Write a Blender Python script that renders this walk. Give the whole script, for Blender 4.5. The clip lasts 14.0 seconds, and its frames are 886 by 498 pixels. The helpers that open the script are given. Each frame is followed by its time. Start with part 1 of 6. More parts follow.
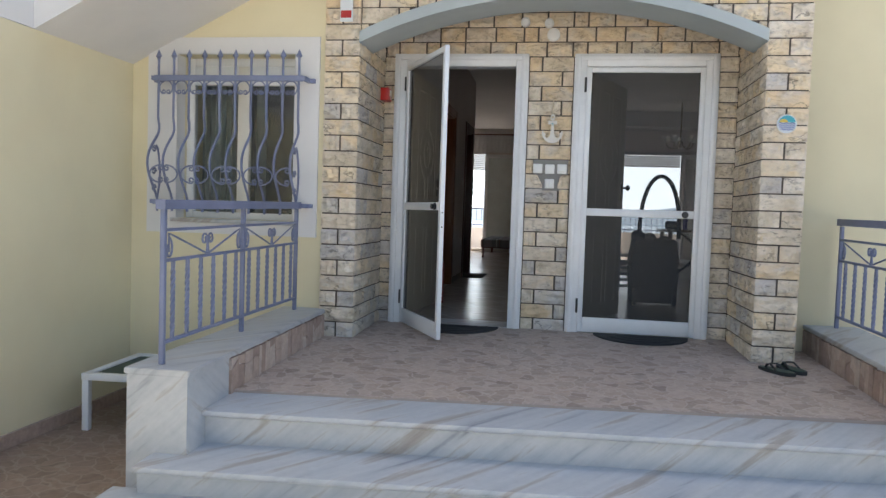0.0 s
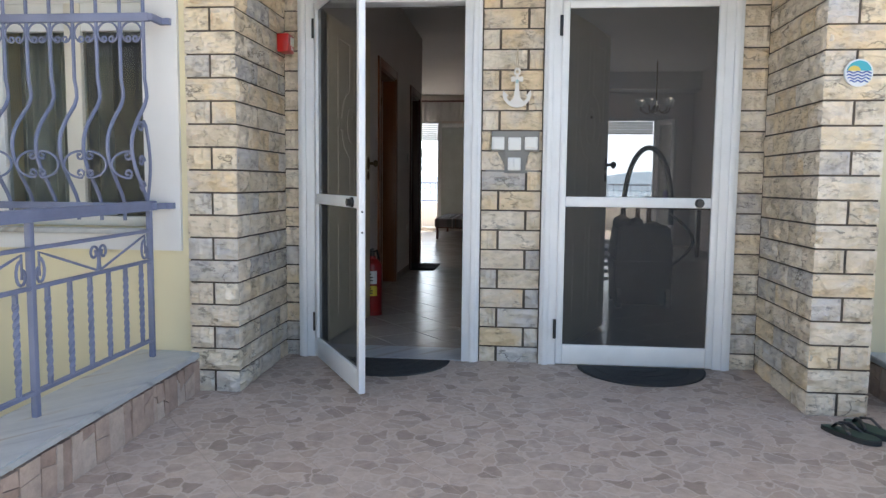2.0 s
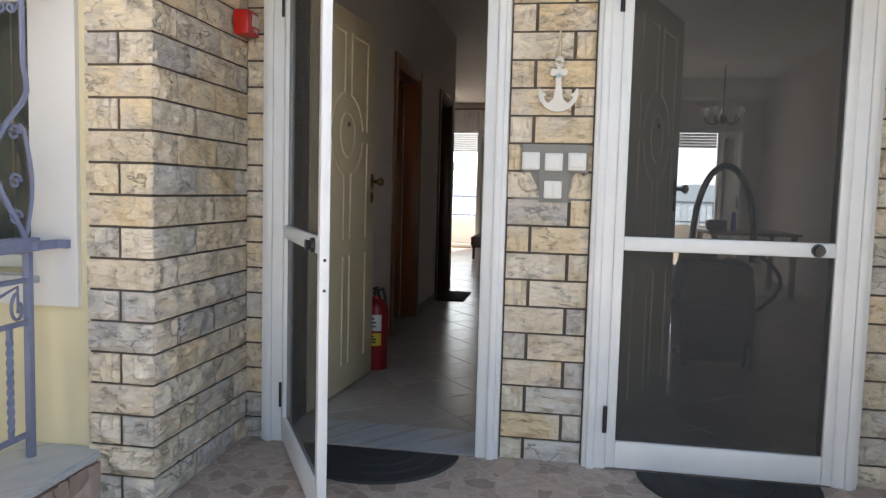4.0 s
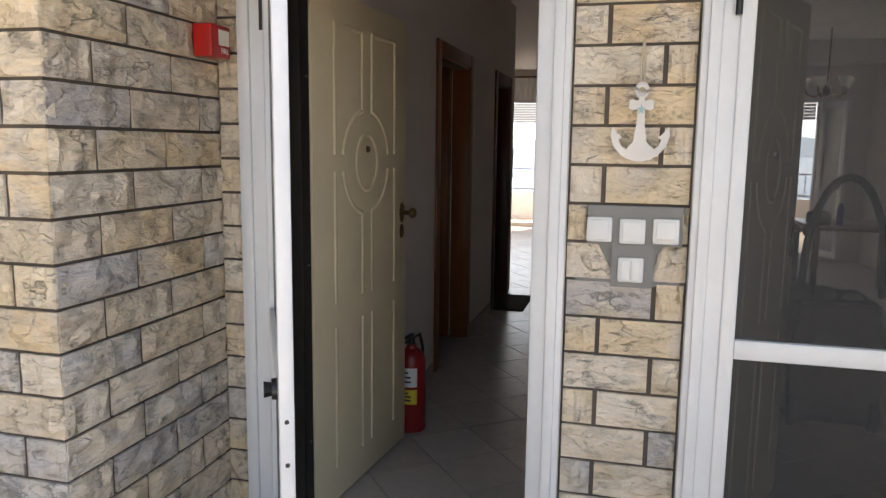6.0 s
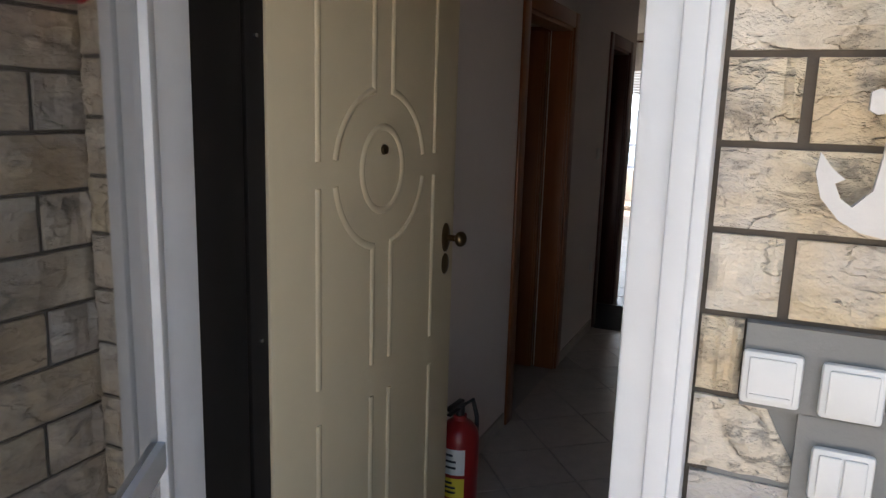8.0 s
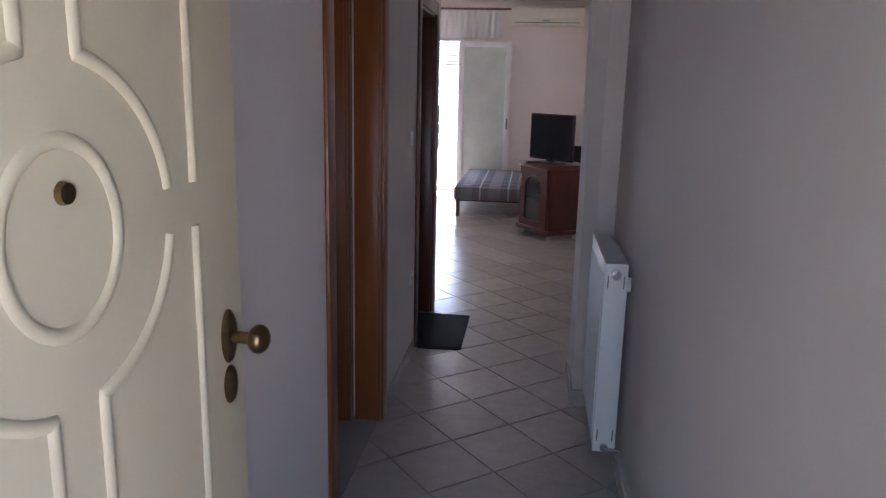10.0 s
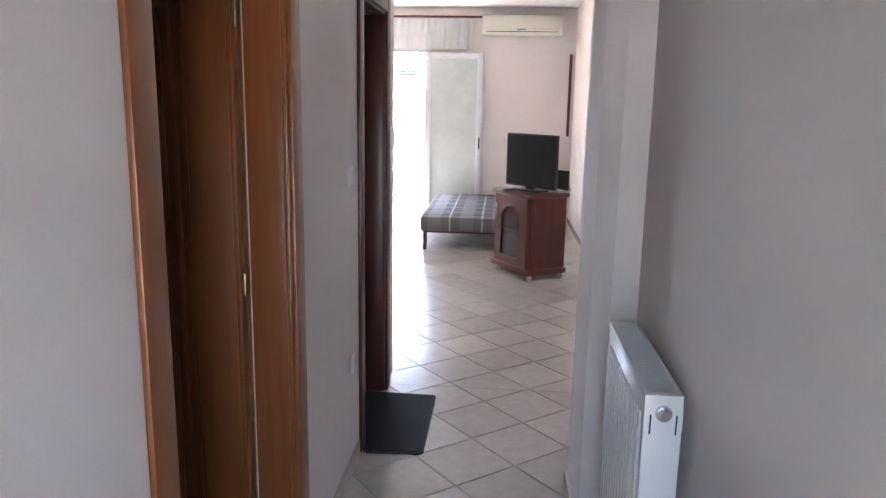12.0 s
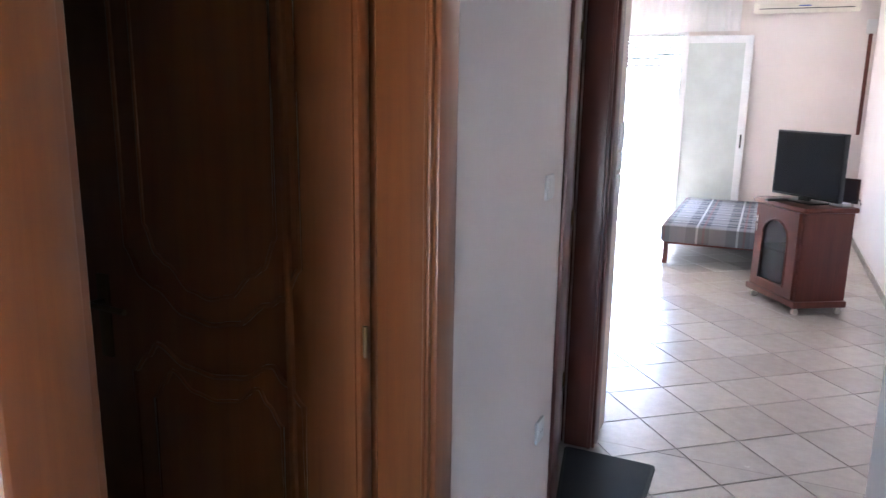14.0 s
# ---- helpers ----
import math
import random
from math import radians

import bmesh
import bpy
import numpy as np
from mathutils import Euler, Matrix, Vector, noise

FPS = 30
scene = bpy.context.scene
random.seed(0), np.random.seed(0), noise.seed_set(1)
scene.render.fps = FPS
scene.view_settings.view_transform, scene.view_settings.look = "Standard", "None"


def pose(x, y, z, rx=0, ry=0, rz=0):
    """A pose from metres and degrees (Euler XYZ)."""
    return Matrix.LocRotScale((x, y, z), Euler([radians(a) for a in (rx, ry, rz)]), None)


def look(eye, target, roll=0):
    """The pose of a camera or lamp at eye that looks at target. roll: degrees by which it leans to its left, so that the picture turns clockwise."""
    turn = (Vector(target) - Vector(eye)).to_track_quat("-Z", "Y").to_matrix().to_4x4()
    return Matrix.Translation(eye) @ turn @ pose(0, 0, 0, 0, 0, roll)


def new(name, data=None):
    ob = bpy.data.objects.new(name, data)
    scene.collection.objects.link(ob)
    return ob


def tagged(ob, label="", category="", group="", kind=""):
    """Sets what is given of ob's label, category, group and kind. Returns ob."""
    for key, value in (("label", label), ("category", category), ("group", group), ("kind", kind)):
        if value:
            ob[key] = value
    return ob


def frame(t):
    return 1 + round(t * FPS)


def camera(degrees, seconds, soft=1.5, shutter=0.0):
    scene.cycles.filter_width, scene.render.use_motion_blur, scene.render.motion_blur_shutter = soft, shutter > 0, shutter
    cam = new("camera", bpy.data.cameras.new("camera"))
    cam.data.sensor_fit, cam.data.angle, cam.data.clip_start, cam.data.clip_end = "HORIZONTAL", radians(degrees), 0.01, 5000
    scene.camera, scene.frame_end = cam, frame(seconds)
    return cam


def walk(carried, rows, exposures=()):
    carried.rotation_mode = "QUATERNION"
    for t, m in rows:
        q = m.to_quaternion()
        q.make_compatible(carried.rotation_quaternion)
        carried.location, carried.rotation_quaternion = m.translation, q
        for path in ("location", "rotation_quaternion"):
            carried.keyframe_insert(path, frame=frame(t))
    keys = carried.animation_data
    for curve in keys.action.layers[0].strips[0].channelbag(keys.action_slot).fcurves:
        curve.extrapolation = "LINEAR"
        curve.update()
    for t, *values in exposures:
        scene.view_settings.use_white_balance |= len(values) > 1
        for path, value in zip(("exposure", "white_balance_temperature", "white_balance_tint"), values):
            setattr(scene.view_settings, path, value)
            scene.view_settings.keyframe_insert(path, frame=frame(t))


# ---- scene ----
cam = camera(62.5, 14.0, 1.4, 0.1)
PATH = [
    (0, (0.555, -5.787, 0.902), (0.242, -3.814, 0.802), 1.9),
    (0.5, (0.506, -5.406, 0.895), (0.284, -3.419, 0.841), -0.6),
    (1, (0.52, -4.991, 0.88), (0.357, -3.001, 0.773), -0.7),
    (1.5, (0.535, -4.584, 0.913), (0.23, -2.611, 0.801), 0.3),
    (2, (0.485, -4.214, 1.043), (0.284, -2.233, 0.862), 0.6),
    (2.5, (0.469, -3.954, 1.15), (0.28, -1.977, 0.917), 0.9),
    (3, (0.515, -3.634, 1.117), (0.215, -1.663, 0.957), 1.6),
    (3.5, (0.531, -3.313, 1.138), (0.176, -1.355, 0.938), 1.9),
    (3.7, (0.519, -3.207, 1.124), (0.206, -1.237, 0.971), 1.5),
    (5.8, (0.5, -2.275, 1.463), (-0.025, -0.364, 1.191), 1.3),
    (6, (0.464, -2.187, 1.506), (-0.038, -0.272, 1.225), 0.7),
    (6.5, (0.435, -1.982, 1.586), (-0.135, -0.095, 1.248), 1.8),
    (7, (0.439, -1.628, 1.586), (-0.28, 0.211, 1.267), 1.9),
    (7.2, (0.429, -1.496, 1.589), (-0.373, 0.301, 1.231), 1.7),
    (9.3, (0.042, -0.311, 1.609), (-0.666, 1.517, 1.214), 2.8),
    (9.5, (-0.02, -0.204, 1.61), (-0.555, 1.684, 1.22), 2.9),
    (10, (-0.122, 0.018, 1.618), (-0.342, 1.958, 1.184), 1.3),
    (10.5, (-0.165, 0.272, 1.594), (-0.372, 2.202, 1.113), 1.4),
    (11, (-0.155, 0.591, 1.622), (-0.393, 2.52, 1.153), 2.0),
    (11.5, (-0.147, 0.918, 1.629), (-0.282, 2.88, 1.264), 1.2),
    (12, (-0.165, 1.183, 1.633), (-0.315, 3.138, 1.239), 1.0),
    (12.5, (-0.08, 1.468, 1.628), (-0.522, 3.392, 1.306), 2.6),
    (13, (-0.049, 1.668, 1.631), (-0.593, 3.548, 1.22), 2.6),
    (13.5, (-0.138, 1.871, 1.601), (-0.677, 3.755, 1.197), 2.4),
    (14, (-0.176, 1.970, 1.612), (-0.961, 3.760, 1.189), 0.9),
]
EXPOSURES = [(0, 1.36, 6800, 8), (1.5, 1.6, 6700, 8), (2.0, 1.78, 6700, 8), (2.4, 1.6, 6900, 9), (3.0, 1.76, 7100, 10), (3.7, 1.78, 7300, 10),
             (5.8, 1.72, 7600, 13), (7.2, 1.74, 7600, 13), (9.3, 2.72, 6150, 13), (10.0, 3.5, 5950, 17), (10.5, 3.76, 5950, 16), (11.0, 4.2, 6000, 16),
             (11.5, 4.65, 6000, 13), (12.0, 4.86, 6000, 11), (13.0, 5.15, 5800, 11), (14.0, 5.25, 5650, 10)]
walk(cam, [(t, look(eye, aim, roll)) for t, eye, aim, roll in PATH], EXPOSURES)

# ---- world and sun: bright sky, the sun stands behind the house over the sea ----
world = bpy.data.worlds.new("sky")
scene.world = world
world.use_nodes = True
wn = world.node_tree
sky = wn.nodes.new("ShaderNodeTexSky")
sky.sky_type, sky.sun_disc = "NISHITA", False
sky.sun_elevation, sky.sun_rotation, sky.dust_density = radians(64), radians(20), 2.0
wn.links.new(sky.outputs[0], wn.nodes["Background"].inputs[0])
wn.nodes["Background"].inputs[1].default_value = 0.12

sun = bpy.data.lights.new("sun", "SUN")
sun.energy, sun.angle, sun.color = 4.0, radians(0.5), (1.0, 0.95, 0.87)
sun_ob = new("sun", sun)
SUN_FROM = Vector((math.sin(radians(20)) * math.cos(radians(64)), math.cos(radians(20)) * math.cos(radians(64)), math.sin(radians(64))))
sun_ob.matrix_world = look(SUN_FROM * 40, (0, 0, 0))


def window_light(name, x, y, z, w, h, watts):
    """The sky's light in a window's opening, facing into the room."""
    data = bpy.data.lights.new(name, "AREA")
    data.shape, data.size, data.size_y, data.energy, data.color = "RECTANGLE", w, h, watts, (0.93, 0.97, 1.0)
    ob = new(name, data)
    ob.matrix_world = look((x, y, z), (x, y - 5, z - 0.6))
    return ob


window_light("window_light", -1.96, 11.56, 1.2, 1.4, 2.1, 0.5)
window_light("window_light", 2.2, 8.72, 1.2, 1.1, 1.9, 1.2)

# ---- materials ----
def mat(name, color=(0.5, 0.5, 0.5), rough=0.6, metal=0.0):
    m = bpy.data.materials.new(name)
    m.use_nodes = True
    b = m.node_tree.nodes["Principled BSDF"]
    b.inputs["Base Color"].default_value = (*color, 1)
    b.inputs["Roughness"].default_value, b.inputs["Metallic"].default_value = rough, metal
    return m


def node(m, kind, **inputs):
    n = m.node_tree.nodes.new(kind)
    for key, value in inputs.items():
        n.inputs[key.replace("_", " ")].default_value = value
    return n


def link(m, a, b):
    m.node_tree.links.new(a, b)


def bsdf(m):
    return m.node_tree.nodes["Principled BSDF"]


def coords(m, scale=(1, 1, 1), turn=(0, 0, 0), kind="Object"):
    c, p = node(m, "ShaderNodeTexCoord"), node(m, "ShaderNodeMapping")
    p.inputs["Scale"].default_value, p.inputs["Rotation"].default_value = scale, [radians(a) for a in turn]
    link(m, c.outputs[kind], p.inputs[0])
    return p.outputs[0]


def world_coords(m, scale=(1, 1, 1), turn=(0, 0, 0)):
    """Coordinates in metres of the place, so that a grain goes on from piece to piece."""
    g, p = node(m, "ShaderNodeNewGeometry"), node(m, "ShaderNodeMapping")
    p.inputs["Scale"].default_value, p.inputs["Rotation"].default_value = scale, [radians(a) for a in turn]
    link(m, g.outputs["Position"], p.inputs[0])
    return p.outputs[0]


def noise_tex(m, vec, scale, detail=4.0, rough=0.55, warp=0.0):
    n = node(m, "ShaderNodeTexNoise", Scale=scale, Detail=detail, Roughness=rough, Distortion=warp)
    link(m, vec, n.inputs["Vector"])
    return n.outputs["Fac"]


def ramp(m, fac, *stops):
    r = node(m, "ShaderNodeValToRGB")
    e = r.color_ramp.elements
    while len(e) < len(stops):
        e.new(0.5)
    for el, (p, c) in zip(e, stops):
        el.position, el.color = p, (*c, 1)
    link(m, fac, r.inputs[0])
    return r.outputs[0]


def mix(m, fac, a, b, kind="MIX"):
    n = m.node_tree.nodes.new("ShaderNodeMix")
    n.data_type, n.blend_type = "RGBA", kind
    for value, sock in ((fac, n.inputs[0]), (a, n.inputs[6]), (b, n.inputs[7])):
        if isinstance(value, (int, float)):
            sock.default_value = value
        elif isinstance(value, tuple):
            sock.default_value = (*value, 1)
        else:
            link(m, value, sock)
    return n.outputs[2]


def relief(m, fac, strength=0.2, distance=0.005, before=None):
    b = node(m, "ShaderNodeBump", Strength=strength, Distance=distance)
    link(m, fac, b.inputs["Height"])
    if before is not None:
        link(m, before, b.inputs["Normal"])
    link(m, b.outputs[0], bsdf(m).inputs["Normal"])
    return b.outputs[0]


def paint_in(m, sock):
    link(m, sock, bsdf(m).inputs["Base Color"])


def plaster(name, light, dark, grain=180, bump=0.25, rough=0.85):
    m = mat(name, light, rough)
    v = world_coords(m)
    paint_in(m, ramp(m, noise_tex(m, v, 1.7, 5), (0.3, dark), (0.7, light)))
    b = relief(m, noise_tex(m, v, 9, 3), bump * 0.5, 0.006)
    relief(m, noise_tex(m, v, grain, 4), bump, 0.002, b)
    return m


def stone(name, a, b, patch, vein):
    """Split quarry stone: each block has its own tone, patches, cracks and chipped face; relief shading is deepened in
    the colour.
    """
    m = mat(name, a, 0.85)
    info = node(m, "ShaderNodeObjectInfo")
    v = world_coords(m)
    shift = node(m, "ShaderNodeVectorMath")
    shift.operation = "ADD"
    times = node(m, "ShaderNodeMath")
    times.operation, times.inputs[1].default_value = "MULTIPLY", 37.0
    link(m, info.outputs["Random"], times.inputs[0])
    link(m, v, shift.inputs[0])
    link(m, times.outputs[0], shift.inputs[1])
    s = shift.outputs[0]
    lean = node(m, "ShaderNodeMapping")
    lean.inputs["Rotation"].default_value, lean.inputs["Scale"].default_value = (radians(30), radians(40), radians(15)), (1.0, 1.0, 1.9)
    link(m, s, lean.inputs[0])
    tone = ramp(m, info.outputs["Random"], (0.0, a), (1.0, b))
    tone = mix(m, ramp(m, noise_tex(m, s, 5.0, 5, 0.55, 0.6), (0.44, (0, 0, 0)), (0.64, (0.9, 0.9, 0.9))), tone, patch)
    # Low tones darken the colour like shading on a rough face.
    shade_cloud = ramp(m, noise_tex(m, lean.outputs[0], 9, 8, 0.66, 0.2), (0.30, (0.68, 0.67, 0.66)), (0.44, (0.96, 0.96, 0.95)), (0.58, (1.02, 1.02, 1.01)), (0.75, (1.15, 1.14, 1.12)))
    tone = mix(m, 1.0, tone, shade_cloud, "MULTIPLY")
    vn = noise_tex(m, lean.outputs[0], 2.6, 7, 0.56, 0.1)
    cracks = ramp(m, vn, (0.488, (0, 0, 0)), (0.499, (1, 1, 1)), (0.501, (1, 1, 1)), (0.512, (0, 0, 0)))
    where = ramp(m, noise_tex(m, s, 4.5, 3), (0.50, (0, 0, 0)), (0.60, (0.75, 0.75, 0.75)))
    rough_part = ramp(m, noise_tex(m, s, 6.5, 4, 0.55), (0.50, (0, 0, 0)), (0.60, (1, 1, 1)))
    chips = ramp(m, noise_tex(m, lean.outputs[0], 20, 9, 0.72), (0.54, (0, 0, 0)), (0.61, (0.55, 0.55, 0.55)))
    # Veins and cracks, with the shade in chipped hollows painted in as well.
    marks = mix(m, 1.0, mix(m, 1.0, cracks, where, "MULTIPLY"), mix(m, 1.0, chips, rough_part, "MULTIPLY"), "LIGHTEN")
    paint_in(m, mix(m, marks, tone, vein))
    n1 = relief(m, noise_tex(m, lean.outputs[0], 6.0, 7, 0.58, 0.2), 1.0, 0.050)
    facet = node(m, "ShaderNodeTexVoronoi", Scale=9.0)
    link(m, lean.outputs[0], facet.inputs["Vector"])
    n2 = relief(m, facet.outputs["Distance"], 0.7, 0.030, n1)
    ledge = ramp(m, noise_tex(m, lean.outputs[0], 5.0, 6, 0.52, 0.2), (0.40, (0, 0, 0)), (0.415, (0.4, 0.4, 0.4)), (0.54, (0.5, 0.5, 0.5)), (0.555, (1, 1, 1)))
    n3 = relief(m, ledge, 0.9, 0.010, n2)
    n4 = relief(m, marks, 0.7, -0.007, n3)
    relief(m, noise_tex(m, s, 90, 4), 0.3, 0.003, n4)
    return m


STONE_WARM = stone("warm_stone", (0.74, 0.57, 0.365), (0.81, 0.68, 0.495), (0.70, 0.62, 0.53), (0.22, 0.17, 0.13))
STONE_PALE = stone("pale_stone", (0.745, 0.625, 0.485), (0.82, 0.735, 0.62), (0.62, 0.52, 0.38), (0.22, 0.19, 0.16))
STONE_GREY = stone("grey_stone", (0.54, 0.50, 0.47), (0.67, 0.62, 0.57), (0.68, 0.60, 0.47), (0.19, 0.175, 0.16))
# Kept pale so that the unseen paving throws sunlight back at the entrance.
CONCRETE = plaster("pale_concrete", (0.62, 0.60, 0.57), (0.54, 0.52, 0.49), 90, 0.4)
MORTAR = plaster("mortar", (0.13, 0.105, 0.083), (0.075, 0.062, 0.05), 120, 0.5, 0.95)
CEMENT = plaster("cement_patch", (0.28, 0.275, 0.26), (0.21, 0.205, 0.195), 150, 0.4, 0.9)
YELLOW = plaster("yellow_render", (0.735, 0.66, 0.45), (0.68, 0.605, 0.41), 200, 0.3)
WHITE_WALL = plaster("white_render", (0.72, 0.705, 0.69), (0.65, 0.64, 0.63), 200, 0.3)
BLUE_WHITE = plaster("pale_blue_paint", (0.43, 0.475, 0.485), (0.35, 0.39, 0.40), 140, 0.3)
ROOM_WALL = plaster("room_paint", (0.80, 0.73, 0.695), (0.76, 0.69, 0.655), 260, 0.3, 0.8)
CEILING = plaster("ceiling_paint", (0.82, 0.81, 0.80), (0.78, 0.77, 0.76), 200, 0.1)


def marble_mat():
    m = mat("grey_veined_marble", (0.7, 0.7, 0.7), 0.35)
    v = world_coords(m)
    bands = node(m, "ShaderNodeCombineXYZ")
    for k, axis in enumerate(((4.6, -3.4, -5.0), (0.30, 0.42, 0.0), (0.42, -0.28, 0.50))):
        dot = node(m, "ShaderNodeVectorMath")
        dot.operation, dot.inputs[1].default_value = "DOT_PRODUCT", axis
        link(m, v, dot.inputs[0])
        link(m, dot.outputs["Value"], bands.inputs[k])
    w = noise_tex(m, bands.outputs[0], 1.5, 6, 0.6, 0.15)
    base = ramp(m, w, (0.32, (0.25, 0.255, 0.28)), (0.41, (0.42, 0.435, 0.45)), (0.56, (0.49, 0.50, 0.505)), (0.62, (0.38, 0.35, 0.32)), (0.70, (0.31, 0.275, 0.245)))
    paint_in(m, mix(m, 1.0, base, ramp(m, noise_tex(m, v, 24, 6, 0.7), (0.3, (0.92, 0.92, 0.93)), (0.6, (1, 1, 1))), "MULTIPLY"))
    relief(m, noise_tex(m, v, 120, 3), 0.12, 0.002)
    return m


MARBLE = marble_mat()


def paving(name, tones, joint, scale):
    """Printed paving tile: a mosaic of broken pieces with pale joints."""
    m = mat(name, tones[0], 0.55)
    v = world_coords(m, (1, 1, 0.02), (0, 0, 33))
    warp = node(m, "ShaderNodeTexNoise", Scale=9.0, Detail=2.0)
    link(m, v, warp.inputs["Vector"])
    add = node(m, "ShaderNodeMix")
    add.data_type, add.blend_type = "RGBA", "LINEAR_LIGHT"
    add.inputs[0].default_value = 0.05
    link(m, v, add.inputs[6])
    link(m, warp.outputs["Color"], add.inputs[7])
    cell, edge = node(m, "ShaderNodeTexVoronoi", Scale=scale), node(m, "ShaderNodeTexVoronoi", Scale=scale)
    edge.feature = "DISTANCE_TO_EDGE"
    for n in (cell, edge):
        link(m, add.outputs[2], n.inputs["Vector"])
    sep = node(m, "ShaderNodeSeparateColor")
    link(m, cell.outputs["Color"], sep.inputs[0])
    c = ramp(m, sep.outputs[0], *[(k / (len(tones) - 1), t) for k, t in enumerate(tones)])
    c = mix(m, 1.0, c, ramp(m, noise_tex(m, v, 22, 5, 0.65), (0.3, (0.78, 0.76, 0.75)), (0.65, (1.05, 1.04, 1.03))), "MULTIPLY")
    line = ramp(m, edge.outputs["Distance"], (0.02, (0.85, 0.85, 0.85)), (0.06, (0, 0, 0)))
    paint_in(m, mix(m, line, c, joint))
    relief(m, noise_tex(m, v, 60, 4), 0.2, 0.002)
    return m


PORCH_TILE = paving("broken_stone_tile", ((0.31, 0.24, 0.195), (0.43, 0.335, 0.275), (0.51, 0.415, 0.345), (0.47, 0.38, 0.32), (0.37, 0.295, 0.245)), (0.51, 0.425, 0.36), 12)
YARD_TILE = paving("yard_tile", ((0.24, 0.17, 0.13), (0.31, 0.22, 0.17), (0.28, 0.20, 0.16)), (0.34, 0.27, 0.21), 9)


def strip_mat():
    m = mat("terracotta_strip", (0.36, 0.25, 0.19), 0.6)
    info = node(m, "ShaderNodeObjectInfo")
    v = world_coords(m)
    c = ramp(m, info.outputs["Random"], (0, (0.34, 0.25, 0.21)), (0.5, (0.45, 0.345, 0.29)), (1, (0.52, 0.44, 0.385)))
    paint_in(m, mix(m, 1.0, c, ramp(m, noise_tex(m, v, 18, 6, 0.7), (0.3, (0.75, 0.73, 0.72)), (0.65, (1.1, 1.08, 1.05))), "MULTIPLY"))
    relief(m, noise_tex(m, v, 45, 4), 0.3, 0.003)
    return m


STRIP = strip_mat()


def floor_tile_mat():
    m = mat("glazed_floor_tile", (0.58, 0.52, 0.47), 0.28)
    info = node(m, "ShaderNodeObjectInfo")
    v = world_coords(m)
    c = ramp(m, info.outputs["Random"], (0, (0.52, 0.46, 0.41)), (1, (0.60, 0.54, 0.485)))
    paint_in(m, mix(m, 1.0, c, ramp(m, noise_tex(m, v, 14, 6, 0.7), (0.3, (0.88, 0.87, 0.86)), (0.7, (1.03, 1.03, 1.02))), "MULTIPLY"))
    r = node(m, "ShaderNodeMapRange")
    r.inputs["To Min"].default_value, r.inputs["To Max"].default_value = 0.14, 0.32
    link(m, noise_tex(m, v, 6, 5, 0.6), r.inputs[0])
    link(m, r.outputs[0], bsdf(m).inputs["Roughness"])
    relief(m, noise_tex(m, v, 11, 3), 0.06, 0.004)
    return m


FLOOR_TILE = floor_tile_mat()
PORCH_JOINT = plaster("porch_joint", (0.46, 0.38, 0.32), (0.38, 0.31, 0.26), 200, 0.3, 0.95)
GROUT = plaster("grout", (0.43, 0.39, 0.36), (0.36, 0.325, 0.30), 200, 0.3, 0.95)


def wood(name, a, b, rough=0.35, scale=1.0, along="Z"):
    m = mat(name, a, rough)
    sc = {"Z": (22, 22, 1.3), "X": (1.3, 22, 22), "Y": (22, 1.3, 22)}[along]
    v = world_coords(m, tuple(k * scale for k in sc))
    n = noise_tex(m, v, 1.0, 7, 0.62, 0.8)
    paint_in(m, ramp(m, n, (0.28, a), (0.72, b)))
    relief(m, n, 0.08, 0.002)
    return m


HONEY = wood("honey_stained_wood", (0.205, 0.062, 0.020), (0.275, 0.094, 0.028), 0.3)
RED_BROWN = wood("red_brown_wood", (0.072, 0.022, 0.017), (0.108, 0.034, 0.025), 0.3)
DARK_WOOD = wood("dark_stained_wood", (0.022, 0.0085, 0.0055), (0.038, 0.0135, 0.0075), 0.45)
CHERRY = wood("cherry_wood", (0.095, 0.021, 0.014), (0.145, 0.035, 0.021), 0.3)
TABLE_WOOD = wood("table_wood", (0.10, 0.06, 0.04), (0.16, 0.095, 0.06), 0.35, 1.0, "X")


def enamel(name, color, rough=0.35, dirt=0.12, metal=0.0):
    m = mat(name, color, rough, metal)
    v = world_coords(m)
    low = tuple(c * (1 - dirt) for c in color)
    paint_in(m, ramp(m, noise_tex(m, v, 5, 6, 0.65), (0.3, low), (0.65, color)))
    relief(m, noise_tex(m, v, 140, 3), 0.06, 0.001)
    return m


ALU = enamel("white_coated_aluminium", (0.78, 0.79, 0.80), 0.32, 0.08)
IRON = enamel("blue_grey_painted_iron", (0.19, 0.215, 0.33), 0.5, 0.25)
CREAM = enamel("cream_coated_steel", (0.72, 0.615, 0.42), 0.42, 0.05)
BLACK_STEEL = enamel("black_steel", (0.016, 0.014, 0.013), 0.45, 0.3)
BRASS = enamel("aged_brass", (0.23, 0.155, 0.08), 0.3, 0.35, 1.0)
CHROME = enamel("chrome", (0.65, 0.65, 0.66), 0.18, 0.1, 1.0)
RED = enamel("red_lacquer", (0.50, 0.018, 0.014), 0.3, 0.2)
DEEP_RED = enamel("deep_red_lacquer", (0.30, 0.012, 0.014), 0.32, 0.2)
BLACK_RUBBER = plaster("black_rubber", (0.036, 0.037, 0.038), (0.022, 0.022, 0.023), 300, 0.6, 0.8)
BLACK = enamel("black_plastic", (0.018, 0.018, 0.02), 0.35, 0.2)
RADIATOR = enamel("radiator_enamel", (0.80, 0.80, 0.79), 0.25, 0.05)
PLASTIC = enamel("white_plastic", (0.80, 0.80, 0.78), 0.35, 0.06)
